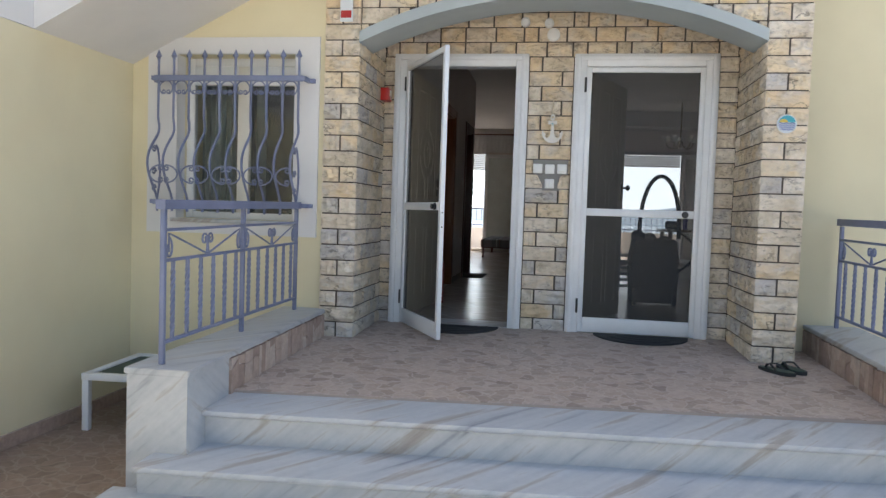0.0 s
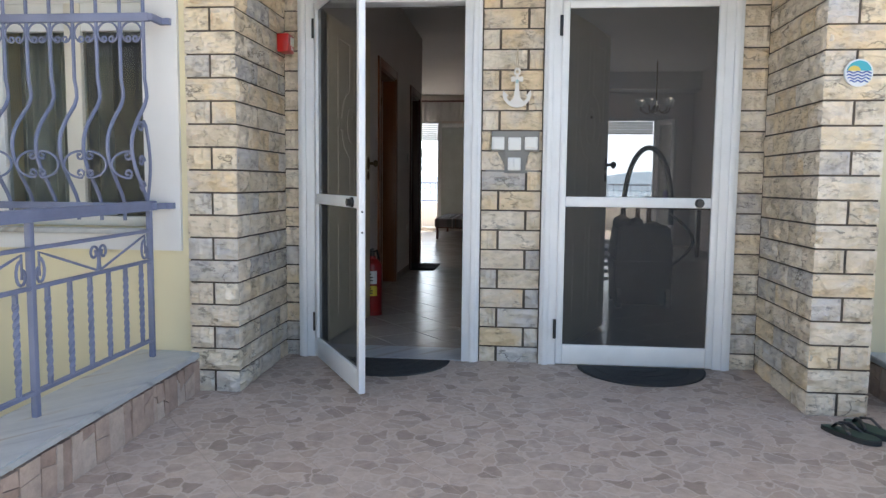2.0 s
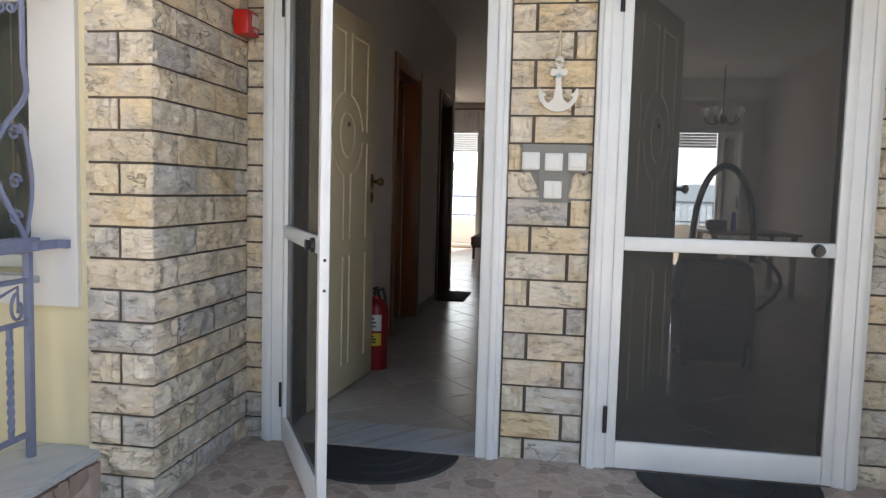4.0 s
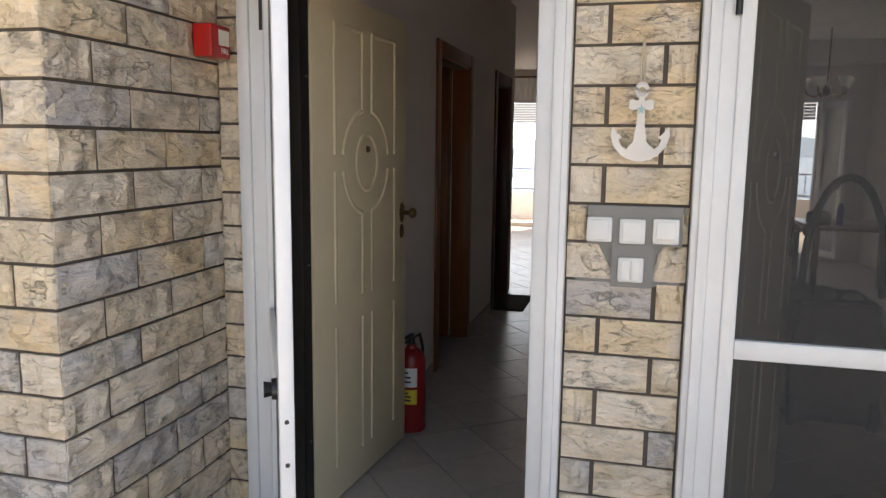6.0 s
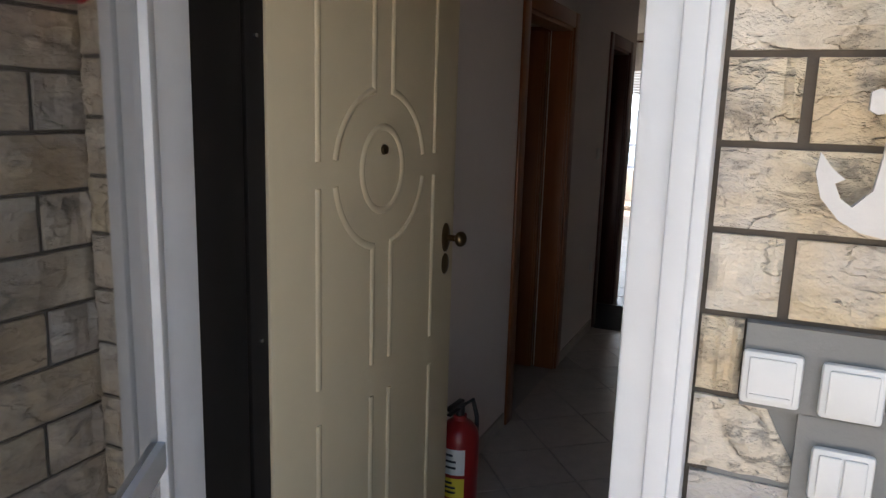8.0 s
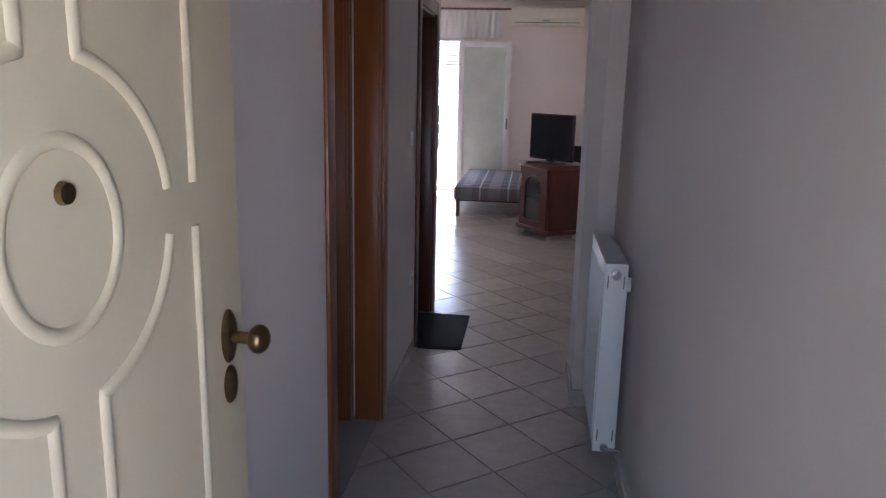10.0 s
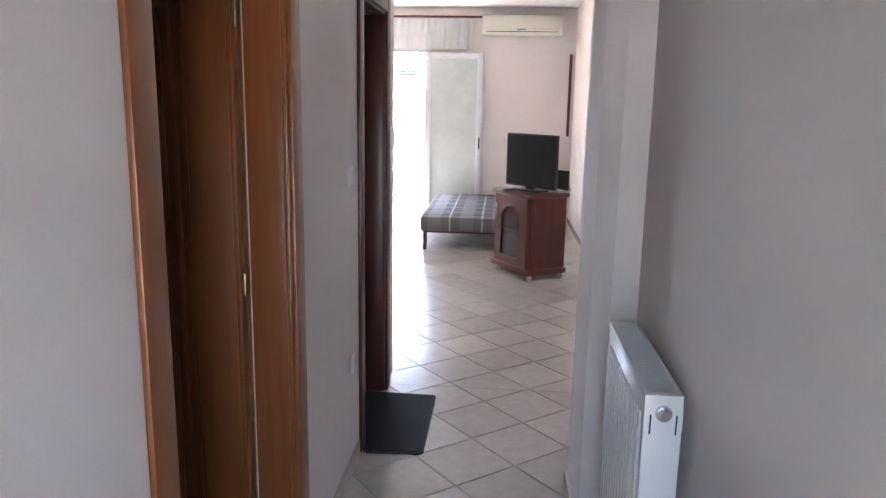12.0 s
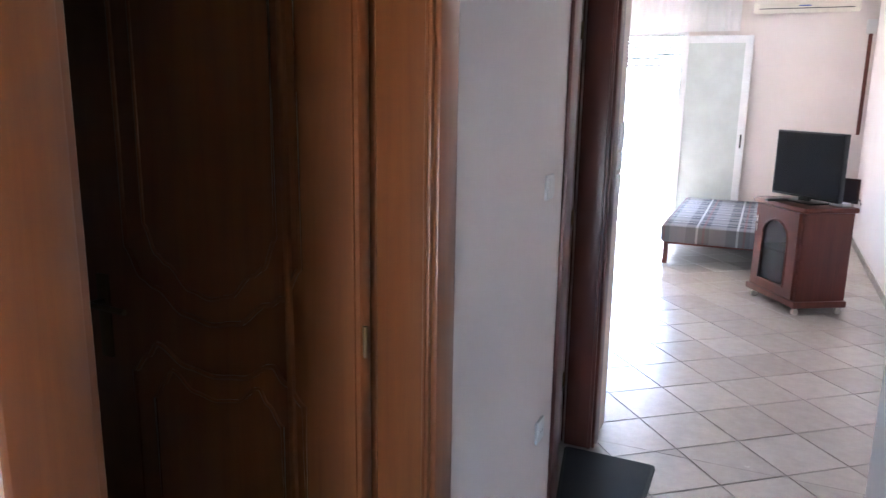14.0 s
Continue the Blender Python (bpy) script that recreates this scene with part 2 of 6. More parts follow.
AC_CREAM = enamel("cream_plastic", (0.74, 0.70, 0.61), 0.4, 0.06)
SHELL = plaster("whitewashed_wood", (0.80, 0.77, 0.73), (0.58, 0.53, 0.48), 60, 0.5, 0.8)
ROPE = plaster("rope", (0.62, 0.53, 0.40), (0.5, 0.42, 0.30), 300, 0.8, 0.9)
DIM_CLOTH = plaster("grey_green_cloth", (0.32, 0.335, 0.31), (0.24, 0.25, 0.235), 300, 0.5, 0.9)
DARK_CLOTH = plaster("dark_cloth", (0.026, 0.026, 0.030), (0.016, 0.016, 0.018), 300, 0.7, 0.9)
LACE = plaster("white_lace", (0.90, 0.89, 0.88), (0.84, 0.83, 0.83), 300, 0.4, 0.9)
YELLOW_LABEL = mat("yellow_label", (0.72, 0.58, 0.05), 0.5)
WHITE_LABEL = mat("white_label", (0.75, 0.75, 0.73), 0.5)
INK = mat("ink", (0.03, 0.03, 0.035), 0.6)
GREEN_FOAM = mat("green_strap", (0.02, 0.05, 0.035), 0.5)
TEAL, SUN_YELLOW, SEA_BLUE, SIGN_WHITE = (mat(n, c, 0.4) for n, c in (("teal", (0.05, 0.36, 0.42)), ("yellow", (0.62, 0.48, 0.10)), ("blue", (0.06, 0.12, 0.40)), ("sign_white", (0.66, 0.70, 0.72))))
PALE_TEAL = mat("pale_teal", (0.34, 0.52, 0.53), 0.6)
PURPLE = mat("purple_plastic", (0.10, 0.05, 0.42), 0.35)
SCREEN_BLACK = mat("tv_glass", (0.005, 0.006, 0.008), 0.12)
bsdf(SCREEN_BLACK).inputs["Specular IOR Level"].default_value = 0.2


def glass_mat(name, tint=(1, 1, 1), rough=0.02):
    m = mat(name, tint, rough)
    bsdf(m).inputs["Transmission Weight"].default_value = 1.0
    bsdf(m).inputs["IOR"].default_value = 1.45
    return m


GLASS = glass_mat("window_glass", (0.88, 0.93, 0.92))
DIM_PANE = enamel("curtained_glass", (0.58, 0.63, 0.61), 0.12, 0.12)
SMOKED = glass_mat("smoked_glass", (0.25, 0.27, 0.28))
SHADE_GLASS = glass_mat("frosted_glass", (0.9, 0.88, 0.84), 0.4)


def mesh_mat():
    """Insect mesh: fine dark threads with open holes between them."""
    m = mat("insect_mesh", (0.055, 0.055, 0.055), 0.7)
    clear, both = node(m, "ShaderNodeBsdfTransparent"), node(m, "ShaderNodeMixShader")
    both.inputs[0].default_value = 0.45
    link(m, clear.outputs[0], both.inputs[1])
    link(m, bsdf(m).outputs[0], both.inputs[2])
    link(m, both.outputs[0], m.node_tree.nodes["Material Output"].inputs["Surface"])
    return m


MESH = mesh_mat()


def plaid_mat():
    m = mat("plaid_blanket", (0.2, 0.2, 0.22), 0.9)
    v = coords(m)
    sep = node(m, "ShaderNodeSeparateXYZ")
    link(m, v, sep.inputs[0])
    col = (0.075, 0.075, 0.085)

    def bands(axis, period, width, phase):
        a = node(m, "ShaderNodeMath")
        a.operation, a.inputs[1].default_value = "ADD", 10.0 + phase
        link(m, sep.outputs[axis], a.inputs[0])
        w = node(m, "ShaderNodeMath")
        w.operation, w.inputs[1].default_value = "MODULO", period
        link(m, a.outputs[0], w.inputs[0])
        l = node(m, "ShaderNodeMath")
        l.operation, l.inputs[1].default_value = "LESS_THAN", width
        link(m, w.outputs[0], l.inputs[0])
        h = node(m, "ShaderNodeMath")
        h.operation, h.inputs[1].default_value = "MULTIPLY", 0.5
        link(m, l.outputs[0], h.inputs[0])
        return h.outputs[0]

    c = mix(m, bands(0, 0.36, 0.15, 0), col, (0.30, 0.29, 0.29))
    c = mix(m, bands(1, 0.36, 0.15, 0.1), c, (0.30, 0.29, 0.29))
    c = mix(m, bands(0, 0.36, 0.02, 0.12), c, (0.75, 0.73, 0.72))
    c = mix(m, bands(1, 0.36, 0.02, 0.2), c, (0.75, 0.73, 0.72))
    c = mix(m, bands(0, 0.36, 0.02, 0.06), c, (0.25, 0.10, 0.10))
    paint_in(m, c)
    relief(m, noise_tex(m, v, 220, 3), 0.5, 0.002)
    return m


PLAID = plaid_mat()


def sea_mat():
    m = mat("sea_water", (0.03, 0.10, 0.16), 0.25)
    relief(m, noise_tex(m, world_coords(m, (0.05, 0.05, 0.05)), 3, 6), 0.4, 1.0)
    return m


SEA = sea_mat()
# Near-black colour that paints in the shade of the room behind the window.
ROOM_SHADE = plaster("painted_room_shade", (0.10, 0.105, 0.10), (0.07, 0.075, 0.07), 40, 0.2)
# Emissive white for the added sheet that makes the low sky blow out.
SKY_GLOW = mat("glowing_sky_sheet", (0.8, 0.85, 0.9), 1.0)
bsdf(SKY_GLOW).inputs["Emission Color"].default_value = (0.90, 0.95, 1.0, 1)
bsdf(SKY_GLOW).inputs["Emission Strength"].default_value = 1.1
# Emission paints distance haze onto the hills; they give no real light.
HILL_GLOW = mat("glowing_far_hill", (0.30, 0.38, 0.45), 1.0)
bsdf(HILL_GLOW).inputs["Emission Color"].default_value = (0.62, 0.72, 0.82, 1)
bsdf(HILL_GLOW).inputs["Emission Strength"].default_value = 0.55


# ---- mesh helpers ----
def box(bm, x0, x1, y0, y1, z0, z1, bevel=0.0, seg=2):
    m = Matrix.LocRotScale(((x0 + x1) / 2, (y0 + y1) / 2, (z0 + z1) / 2), None, (abs(x1 - x0), abs(y1 - y0), abs(z1 - z0)))
    vs = bmesh.ops.create_cube(bm, size=1.0, matrix=m)["verts"]
    if bevel:
        es = {e for v in vs for e in v.link_edges}
        bmesh.ops.bevel(bm, geom=list(es), offset=bevel, segments=seg, profile=0.5, affect="EDGES")
    return bm


def boxes(*specs, bevel=0.0):
    bm = bmesh.new()
    for s in specs:
        box(bm, *s, bevel=bevel)
    return bm


def cyl(bm, p0, p1, r0, r1=None, n=16):
    p0, p1 = Vector(p0), Vector(p1)
    d = p1 - p0
    m = Matrix.Translation((p0 + p1) / 2) @ d.to_track_quat("Z", "Y").to_matrix().to_4x4()
    bmesh.ops.create_cone(bm, cap_ends=True, segments=n, radius1=r0, radius2=r0 if r1 is None else r1, depth=d.length, matrix=m)
    return bm


def ball(bm, c, r, scale=(1, 1, 1), u=14, v=9):
    bmesh.ops.create_uvsphere(bm, u_segments=u, v_segments=v, radius=r, matrix=Matrix.LocRotScale(c, None, scale))
    return bm


def sweep(bm, pts, r, n=6, flat=1.0, twist=0.0, square=False):
    """A rod along points; flat squeezes it, twist turns it in degrees per metre."""
    pts = [Vector(p) for p in pts]
    rings, up, run = [], Vector((0, 0, 1)), 0.0
    if abs((pts[-1] - pts[0]).normalized().z) > 0.9:
        up = Vector((0, 1, 0))
    n = 4 if square else n
    for i, p in enumerate(pts):
        t = (pts[min(i + 1, len(pts) - 1)] - pts[max(i - 1, 0)]).normalized()
        a = t.cross(up)
        if a.length < 1e-4:
            a = t.cross(Vector((1, 0, 0)))
        a.normalize()
        b = t.cross(a).normalized()
        if i:
            run += (p - pts[i - 1]).length
        off = radians(twist * run) + (math.pi / 4 if square else 0)
        rad = r * (1.414 if square else 1)
        rings.append([bm.verts.new(p + a * (math.cos(off + k * math.tau / n) * rad) + b * (math.sin(off + k * math.tau / n) * rad * flat)) for k in range(n)])
    for p, q in zip(rings, rings[1:]):
        for k in range(n):
            bm.faces.new((p[k], p[(k + 1) % n], q[(k + 1) % n], q[k]))
    bm.faces.new(rings[0][::-1])
    bm.faces.new(rings[-1])
    return bm


def prism(bm, outline, a, b, axis="y"):
    """A flat outline in (u, w), drawn out from a to b along an axis."""
    def at(u, w, d):
        return {"y": (u, d, w), "x": (d, u, w), "z": (u, w, d)}[axis]
    lo, hi = [bm.verts.new(at(u, w, a)) for u, w in outline], [bm.verts.new(at(u, w, b)) for u, w in outline]
    bm.faces.new(lo)
    bm.faces.new(hi[::-1])
    for k in range(len(outline)):
        j = (k + 1) % len(outline)
        bm.faces.new((lo[k], hi[k], hi[j], lo[j]))
    return bm


def finish(bm, name, material, smooth=0.0):
    bmesh.ops.recalc_face_normals(bm, faces=bm.faces)
    me = bpy.data.meshes.new(name)
    bm.to_mesh(me)
    bm.free()
    me.materials.append(material)
    if smooth:
        me.polygons.foreach_set("use_smooth", [True] * len(me.polygons))
        me.set_sharp_from_angle(angle=radians(smooth))
    return me


def part(name, bm, material, parent=None, label="", smooth=0.0):
    ob = new(name, finish(bm, name, material, smooth))
    ob.parent = parent
    return tagged(ob, label)


def thing(name, label, category, group="", at=None, kind=""):
    ob = new(name)
    ob.empty_display_size = 0.1
    if at is not None:
        ob.matrix_world = at
    return tagged(ob, label, category, group, kind)


def setting(name, bm, material, label="", category=""):
    ob = new(name, finish(bm, name, material))
    return tagged(ob, label, category, "", "structure")


def clip_poly(poly, inside):
    """Cut a convex outline to a convex region, given as half-planes (nx, ny, d): nx*x + ny*y <= d."""
    for nx, ny, d in inside:
        out = []
        for k, p in enumerate(poly):
            q = poly[(k + 1) % len(poly)]
            sp, sq = nx * p[0] + ny * p[1] - d, nx * q[0] + ny * q[1] - d
            if sp <= 0:
                out.append(p)
            if sp * sq < 0:
                f = sp / (sp - sq)
                out.append((p[0] + (q[0] - p[0]) * f, p[1] + (q[1] - p[1]) * f))
        poly = out
        if len(poly) < 3:
            return []
    return poly


def area(poly):
    return abs(sum(p[0] * q[1] - q[0] * p[1] for p, q in zip(poly, poly[1:] + poly[:1]))) / 2


def tile_mesh(poly, thick, edge=0.003):
    """A tile with a small rounded arris, its top at z = thick."""
    cx, cy = sum(p[0] for p in poly) / len(poly), sum(p[1] for p in poly) / len(poly)
    bm = bmesh.new()
    rings = []
    for shrink, z in ((0, 0), (0, thick - edge * 0.6), (edge, thick)):
        ring = []
        for x, y in poly:
            d = math.hypot(x - cx, y - cy)
            f = max(0.1, 1 - shrink / max(d, 0.01))
            ring.append(bm.verts.new((cx + (x - cx) * f, cy + (y - cy) * f, z)))
        rings.append(ring)
    for a, b in zip(rings, rings[1:]):
        for k in range(len(poly)):
            j = (k + 1) % len(poly)
            bm.faces.new((a[k], a[j], b[j], b[k]))
    bm.faces.new(rings[-1])
    return bm


def lay_tiles(parent, region, size, joint, angle, origin, thick, material):
    """Square tiles on a turned grid, cut to a convex region; each is a piece of its own."""
    ca, sa = math.cos(radians(angle)), math.sin(radians(angle))
    h = (size - joint) / 2
    whole = finish(tile_mesh([(-h, -h), (h, -h), (h, h), (-h, h)], thick), "tile", material)
    n = 40
    for i in range(-n, n):
        for j in range(-n, n):
            u, w = (i + 0.5) * size, (j + 0.5) * size
            cx, cy = origin[0] + ca * u - sa * w, origin[1] + sa * u + ca * w
            quad = [(cx + ca * p - sa * q, cy + sa * p + ca * q) for p, q in ((-h, -h), (h, -h), (h, h), (-h, h))]
            cut = clip_poly(quad, region)
            if len(cut) < 3 or area(cut) < 0.0008:
                continue
            if area(cut) > 0.999 * 4 * h * h:
                ob = new("tile", whole)
                ob.matrix_local = pose(cx, cy, 0, 0, 0, angle)
            else:
                ob = new("tile", finish(tile_mesh(cut, thick), "tile", material))
            ob.parent = parent


# ---- the house's structure ----
PIER_L, PIER_R, PIER_Y = -0.881, 1.831, -0.746      # inner faces of the piers and their front
STONE_L, STONE_R = -1.147, 2.115                    # outer edges of the stone front
WALL_YR = -0.27                                     # the same wall past the stone front
WALL_Y = -0.715                                     # the yellow rendered wall
L_DOOR, R_DOOR, DOOR_TOP = (-0.795, 0.27), (0.62, 1.69), 2.155
SLOPE = 0.03                                        # the porch falls outward
COURSE, COURSE_0, BACK_COURSE = 0.1115, -0.022, 0.1136
ARCH_X, ARCH_HALF, ARCH_Z, ARCH_RISE = (PIER_L + PIER_R) / 2, (PIER_R - PIER_L) / 2, 2.07, 0.30
CEIL = 2.9
ROOM_Y, RIGHT_Y = 11.5, 8.8                         # far walls of the two flats
LEFT_WALL, RIGHT_WALL, PILASTER = -0.79, 0.32, 3.65                 # the corridor


def arch_z(x, lift=0.0):
    r = (ARCH_HALF ** 2 + ARCH_RISE ** 2) / (2 * ARCH_RISE)
    dx = min(abs(x - ARCH_X), ARCH_HALF)
    return ARCH_Z + ARCH_RISE - r + math.sqrt(r * r - dx * dx) + lift


SKEW, PORCH_SKEW = 0.07, 0.09


def edge_y(x, y0):
    """The steps run a little out of square with the house."""
    return y0 + SKEW * (x + 1.1)


# front wall behind the stone, with the two doorways
ST = 0.013
front = boxes((PIER_L - 0.01, L_DOOR[0] + 0.02, ST, 0.28, -0.1, 2.9), (L_DOOR[1] - 0.02, R_DOOR[0] + 0.02, ST, 0.28, -0.1, 2.9),
              (R_DOOR[1] - 0.02, PIER_R + 0.01, ST, 0.28, -0.1, 2.9), (L_DOOR[0] + 0.02, L_DOOR[1] - 0.02, ST, 0.28, DOOR_TOP - 0.02, 2.9),
              (R_DOOR[0] + 0.02, R_DOOR[1] - 0.02, ST, 0.28, DOOR_TOP - 0.02, 2.9))
wall_front = setting("wall_front", front, MORTAR, "stone-faced entrance wall with dark mortar between two doors", "stone wall")
wall_pier_left = setting("wall_pier_left", boxes((STONE_L + ST, PIER_L - ST, PIER_Y + ST, 0.28, -0.1, 2.9)), MORTAR, "pier faced with rough pale stone blocks", "stone pier")
wall_pier_right = setting("wall_pier_right", boxes((PIER_R + ST, STONE_R - ST, PIER_Y + ST, 0.28, -0.1, 2.9)), MORTAR, "pier faced with rough pale stone blocks", "stone pier")

# wall over the porch arch
spandrel = bmesh.new()
N = 40
xs = [PIER_L + (PIER_R - PIER_L) * k / N for k in range(N + 1)]
for a, b in zip(xs, xs[1:]):
    prism(spandrel, [(a, arch_z(a, 0.03)), (b, arch_z(b, 0.03)), (b, 2.9), (a, 2.9)], PIER_Y + ST, -0.45)
wall_arch = setting("wall_arch", spandrel, MORTAR, "stone-faced wall over the porch arch", "stone wall")
band = bmesh.new()
for a, b in zip(xs, xs[1:]):
    prism(band, [(a, arch_z(a)), (b, arch_z(b)), (b, arch_z(b, 0.078)), (a, arch_z(a, 0.078))], PIER_Y - 0.035, PIER_Y + 0.06)
    prism(band, [(a, arch_z(a, 0.004)), (b, arch_z(b, 0.004)), (b, arch_z(b, 0.04)), (a, arch_z(a, 0.04))], PIER_Y + 0.06, -0.40)
bmesh.ops.remove_doubles(band, verts=band.verts, dist=0.0005)
setting("trim_arch", band, BLUE_WHITE, "pale blue painted concrete arch band over the porch", "arch band")
setting("ceiling_porch", boxes((PIER_L - 0.02, PIER_R + 0.02, -0.44, 0.02, 2.8, 2.9)), WHITE_WALL, "white plastered porch ceiling", "ceiling")

# yellow walls left and right of the stone, the window's opening in the left one
WIN = (-2.27, -1.36, 0.80, 2.0)
wall_yellow = boxes((-3.0, WIN[0], WALL_Y, 0.28, -1.0, 3.4), (WIN[1], STONE_L + 0.01, WALL_Y, 0.28, -1.0, 3.4),
                    (WIN[0], WIN[1], WALL_Y, 0.28, -1.0, WIN[2]), (WIN[0], WIN[1], WALL_Y, 0.28, WIN[3], 3.4))
setting("wall_yellow_left", wall_yellow, YELLOW, "smooth yellow rendered house wall with a window", "house wall")
setting("wall_yellow_right", boxes((STONE_R - 0.01, 7.0, WALL_YR, 0.28, -1.0, 3.4)), YELLOW, "smooth yellow rendered house wall", "house wall")
setting("wall_side", boxes((-2.95, -2.635, -7.0, WALL_Y, -1.0, 1.93)), YELLOW, "yellow rendered side wall of the yard", "yard wall")
setting("baseboard_yard", boxes((-2.64, -2.615, -7.0, WALL_Y - 0.002, -0.585, -0.495)), STRIP, "brown tile skirting along the yard wall", "skirting")
# Upper storey out of view, its height set to keep sun off the steps.
setting("wall_upper", boxes((-3.0, STONE_R, WALL_Y - 0.004, 0.28, 3.4, 6.4), (STONE_R, 7.0, WALL_YR - 0.004, 0.28, 3.4, 6.4), (STONE_L, STONE_R, PIER_Y + 0.03, 0.1, 2.9, 3.4)), YELLOW, "unseen yellow upper storey wall, added to shade the front", "house wall")

# outer stair passing over the window
stair = bmesh.new()
prism(stair, [(-2.635, 1.93), (-1.3, 2.60), (0.2, 3.35), (0.2, 3.7), (-2.635, 2.9)], -1.76, WALL_Y - 0.003)
setting("stair_soffit", stair, WHITE_WALL, "white plastered underside of the outer staircase", "staircase")
setting("stair_landing", boxes((-4.0, -2.637, -7.0, WALL_Y - 0.003, 1.934, 2.9)), WHITE_WALL, "white rendered stair landing over the yard wall", "landing")

# white band round the window
setting("trim_window", boxes((-2.50, WIN[0] + 0.002, WALL_Y - 0.022, WALL_Y + 0.1, 0.69, 2.12), (WIN[1] - 0.002, -1.18, WALL_Y - 0.022, WALL_Y + 0.1, 0.69, 2.12),
                             (WIN[0], WIN[1], WALL_Y - 0.022, WALL_Y + 0.1, 0.69, WIN[2] - 0.001), (WIN[0], WIN[1], WALL_Y - 0.022, WALL_Y + 0.1, WIN[3] + 0.001, 2.12)),
        WHITE_WALL, "white painted plaster band round the window", "window surround")

# ground, yard, steps
setting("ground", boxes((-600, 600, -900, 9.0, -1.6, -0.9)), YARD_TILE, "paved ground round the house", "ground")
setting("pavement_yard", boxes((-2.64, -0.5, -3.2, -0.2, -0.9, -0.58)), YARD_TILE, "brown tiled yard floor", "yard floor")
# Out of view: both pavings act as reflectors for porch and corridor.
setting("pavement", boxes((-2.64, 12, -4.3, -3.2, -0.9, -0.58), (-0.5, 12, -3.2, -0.2, -0.9, -0.58)), CONCRETE, "unseen concrete paving before the steps, pale to bounce light", "paving")
setting("pavement_lower", boxes((-2.64, 12, -25, -4.3, -0.9, -0.70)), CONCRETE, "unseen concrete lower yard, pale to bounce light", "paving")


def step(name, x0, x1, back, nose, top, bottom):
    """A marble step: a riser set back under a rounded tread."""
    ob = thing(name, "grey-veined white marble step with a rounded nosing", "step", "porch steps")
    bm = bmesh.new()
    n = 24
    prof = [(0.0, 0.0), (0.012, -0.004), (0.016, -0.016), (0.012, -0.028), (0.0, -0.034)]
    cols = []
    for k in range(n + 1):
        x = x0 + (x1 - x0) * k / n
        yf, yb = edge_y(x, nose), edge_y(x, back)
        z = top
        ring = [(x, yb, z + SLOPE * (yb - yf))] + [(x, yf + 0.016 - d, z + h) for d, h in prof] + [(x, yb, z - 0.034)]
        cols.append([bm.verts.new(p) for p in ring])
    for a, b in zip(cols, cols[1:]):
        for k in range(len(a)):
            j = (k + 1) % len(a)
            bm.faces.new((a[k], a[j], b[j], b[k]))
    bm.faces.new(cols[0][::-1])
    bm.faces.new(cols[-1])
    part("tread", bm, MARBLE, ob, "", 40)
    bm = bmesh.new()
    prism(bm, [(x0 + 0.006, edge_y(x0, nose + 0.035)), (x1, edge_y(x1, nose + 0.035)), (x1, edge_y(x1, back + 0.2)), (x0 + 0.006, edge_y(x0, back + 0.2))], bottom, top - 0.034, "z")
    part("riser", bm, MARBLE, ob)
    return ob


step("step", -1.125, 2.32, -2.06, -2.545, -0.085, -0.262)
step("step", -1.265, 2.6, -2.45, -2.862, -0.262, -0.40)
step("step", -1.40, 2.8, -2.78, -3.16, -0.40, -0.58)
setting("porch_bed", boxes((-1.2, 2.4, -2.1, 0.3, -0.5, -0.14), bevel=0.0), MORTAR, "bed of the porch floor", "porch floor")

porch = bmesh.new()
prism(porch, [(-1.14, -2.2236), (2.34, -1.9104), (2.34, 0.02), (-1.14, 0.02)], -0.03, 0.0018, "z")
floor_porch = new("floor_porch", finish(porch, "floor_porch", PORCH_JOINT))
tagged(floor_porch, "porch floor of broken-stone patterned tiles", "porch floor", "", "structure")
floor_porch.matrix_world = pose(0, 0, 0, math.degrees(math.atan(SLOPE)), 0, 0)

# interior shell of the left flat: corridor and living room
D1, D2, D_TOP, END = (2.45, 3.33), (4.43, 5.13), 2.10, 5.42
setting("wall_corridor_left", boxes((-1.10, LEFT_WALL, 0.28, D1[0], 0, CEIL), (-1.10, LEFT_WALL, D1[1], D2[0], 0, CEIL), (-1.10, LEFT_WALL, D2[1], END, 0, CEIL),
                                    (-1.10, LEFT_WALL, D1[0], D1[1], D_TOP, CEIL), (-1.10, LEFT_WALL, D2[0], D2[1], D_TOP, CEIL)), ROOM_WALL, "plain pale rose-grey corridor wall", "wall")
setting("wall_party", boxes((RIGHT_WALL, 0.60, 0.28, PILASTER, 0, CEIL), (0.235, 0.60, PILASTER, 4.12, 0, CEIL), (0.80, 0.92, 4.12, ROOM_Y, 0, CEIL), (0.60, 0.92, 4.0, 4.12, 0, CEIL)), ROOM_WALL, "plain pale rose-grey partition wall with a pilaster", "wall")
setting("wall_living_back", boxes((-4.6, -1.10, END - 0.12, END, 0, CEIL)), ROOM_WALL, "plain pale rose-grey living room wall", "wall")
setting("wall_side_rooms", boxes((-3.1, -3.0, 0.9, END - 0.12, 0, CEIL)), ROOM_WALL, "plain wall of the unlit side rooms", "wall")
setting("wall_between_rooms", boxes((-3.0, -1.10, 3.82, 3.92, 0, CEIL)), ROOM_WALL, "plain wall between the unlit side rooms", "wall")
setting("wall_living_left", boxes((-4.6, -4.45, END, ROOM_Y, 0, CEIL)), ROOM_WALL, "plain pale rose-grey living room wall", "wall")
BD = (-2.75, -1.17, 0.05, 2.36)      # balcony door of the living room
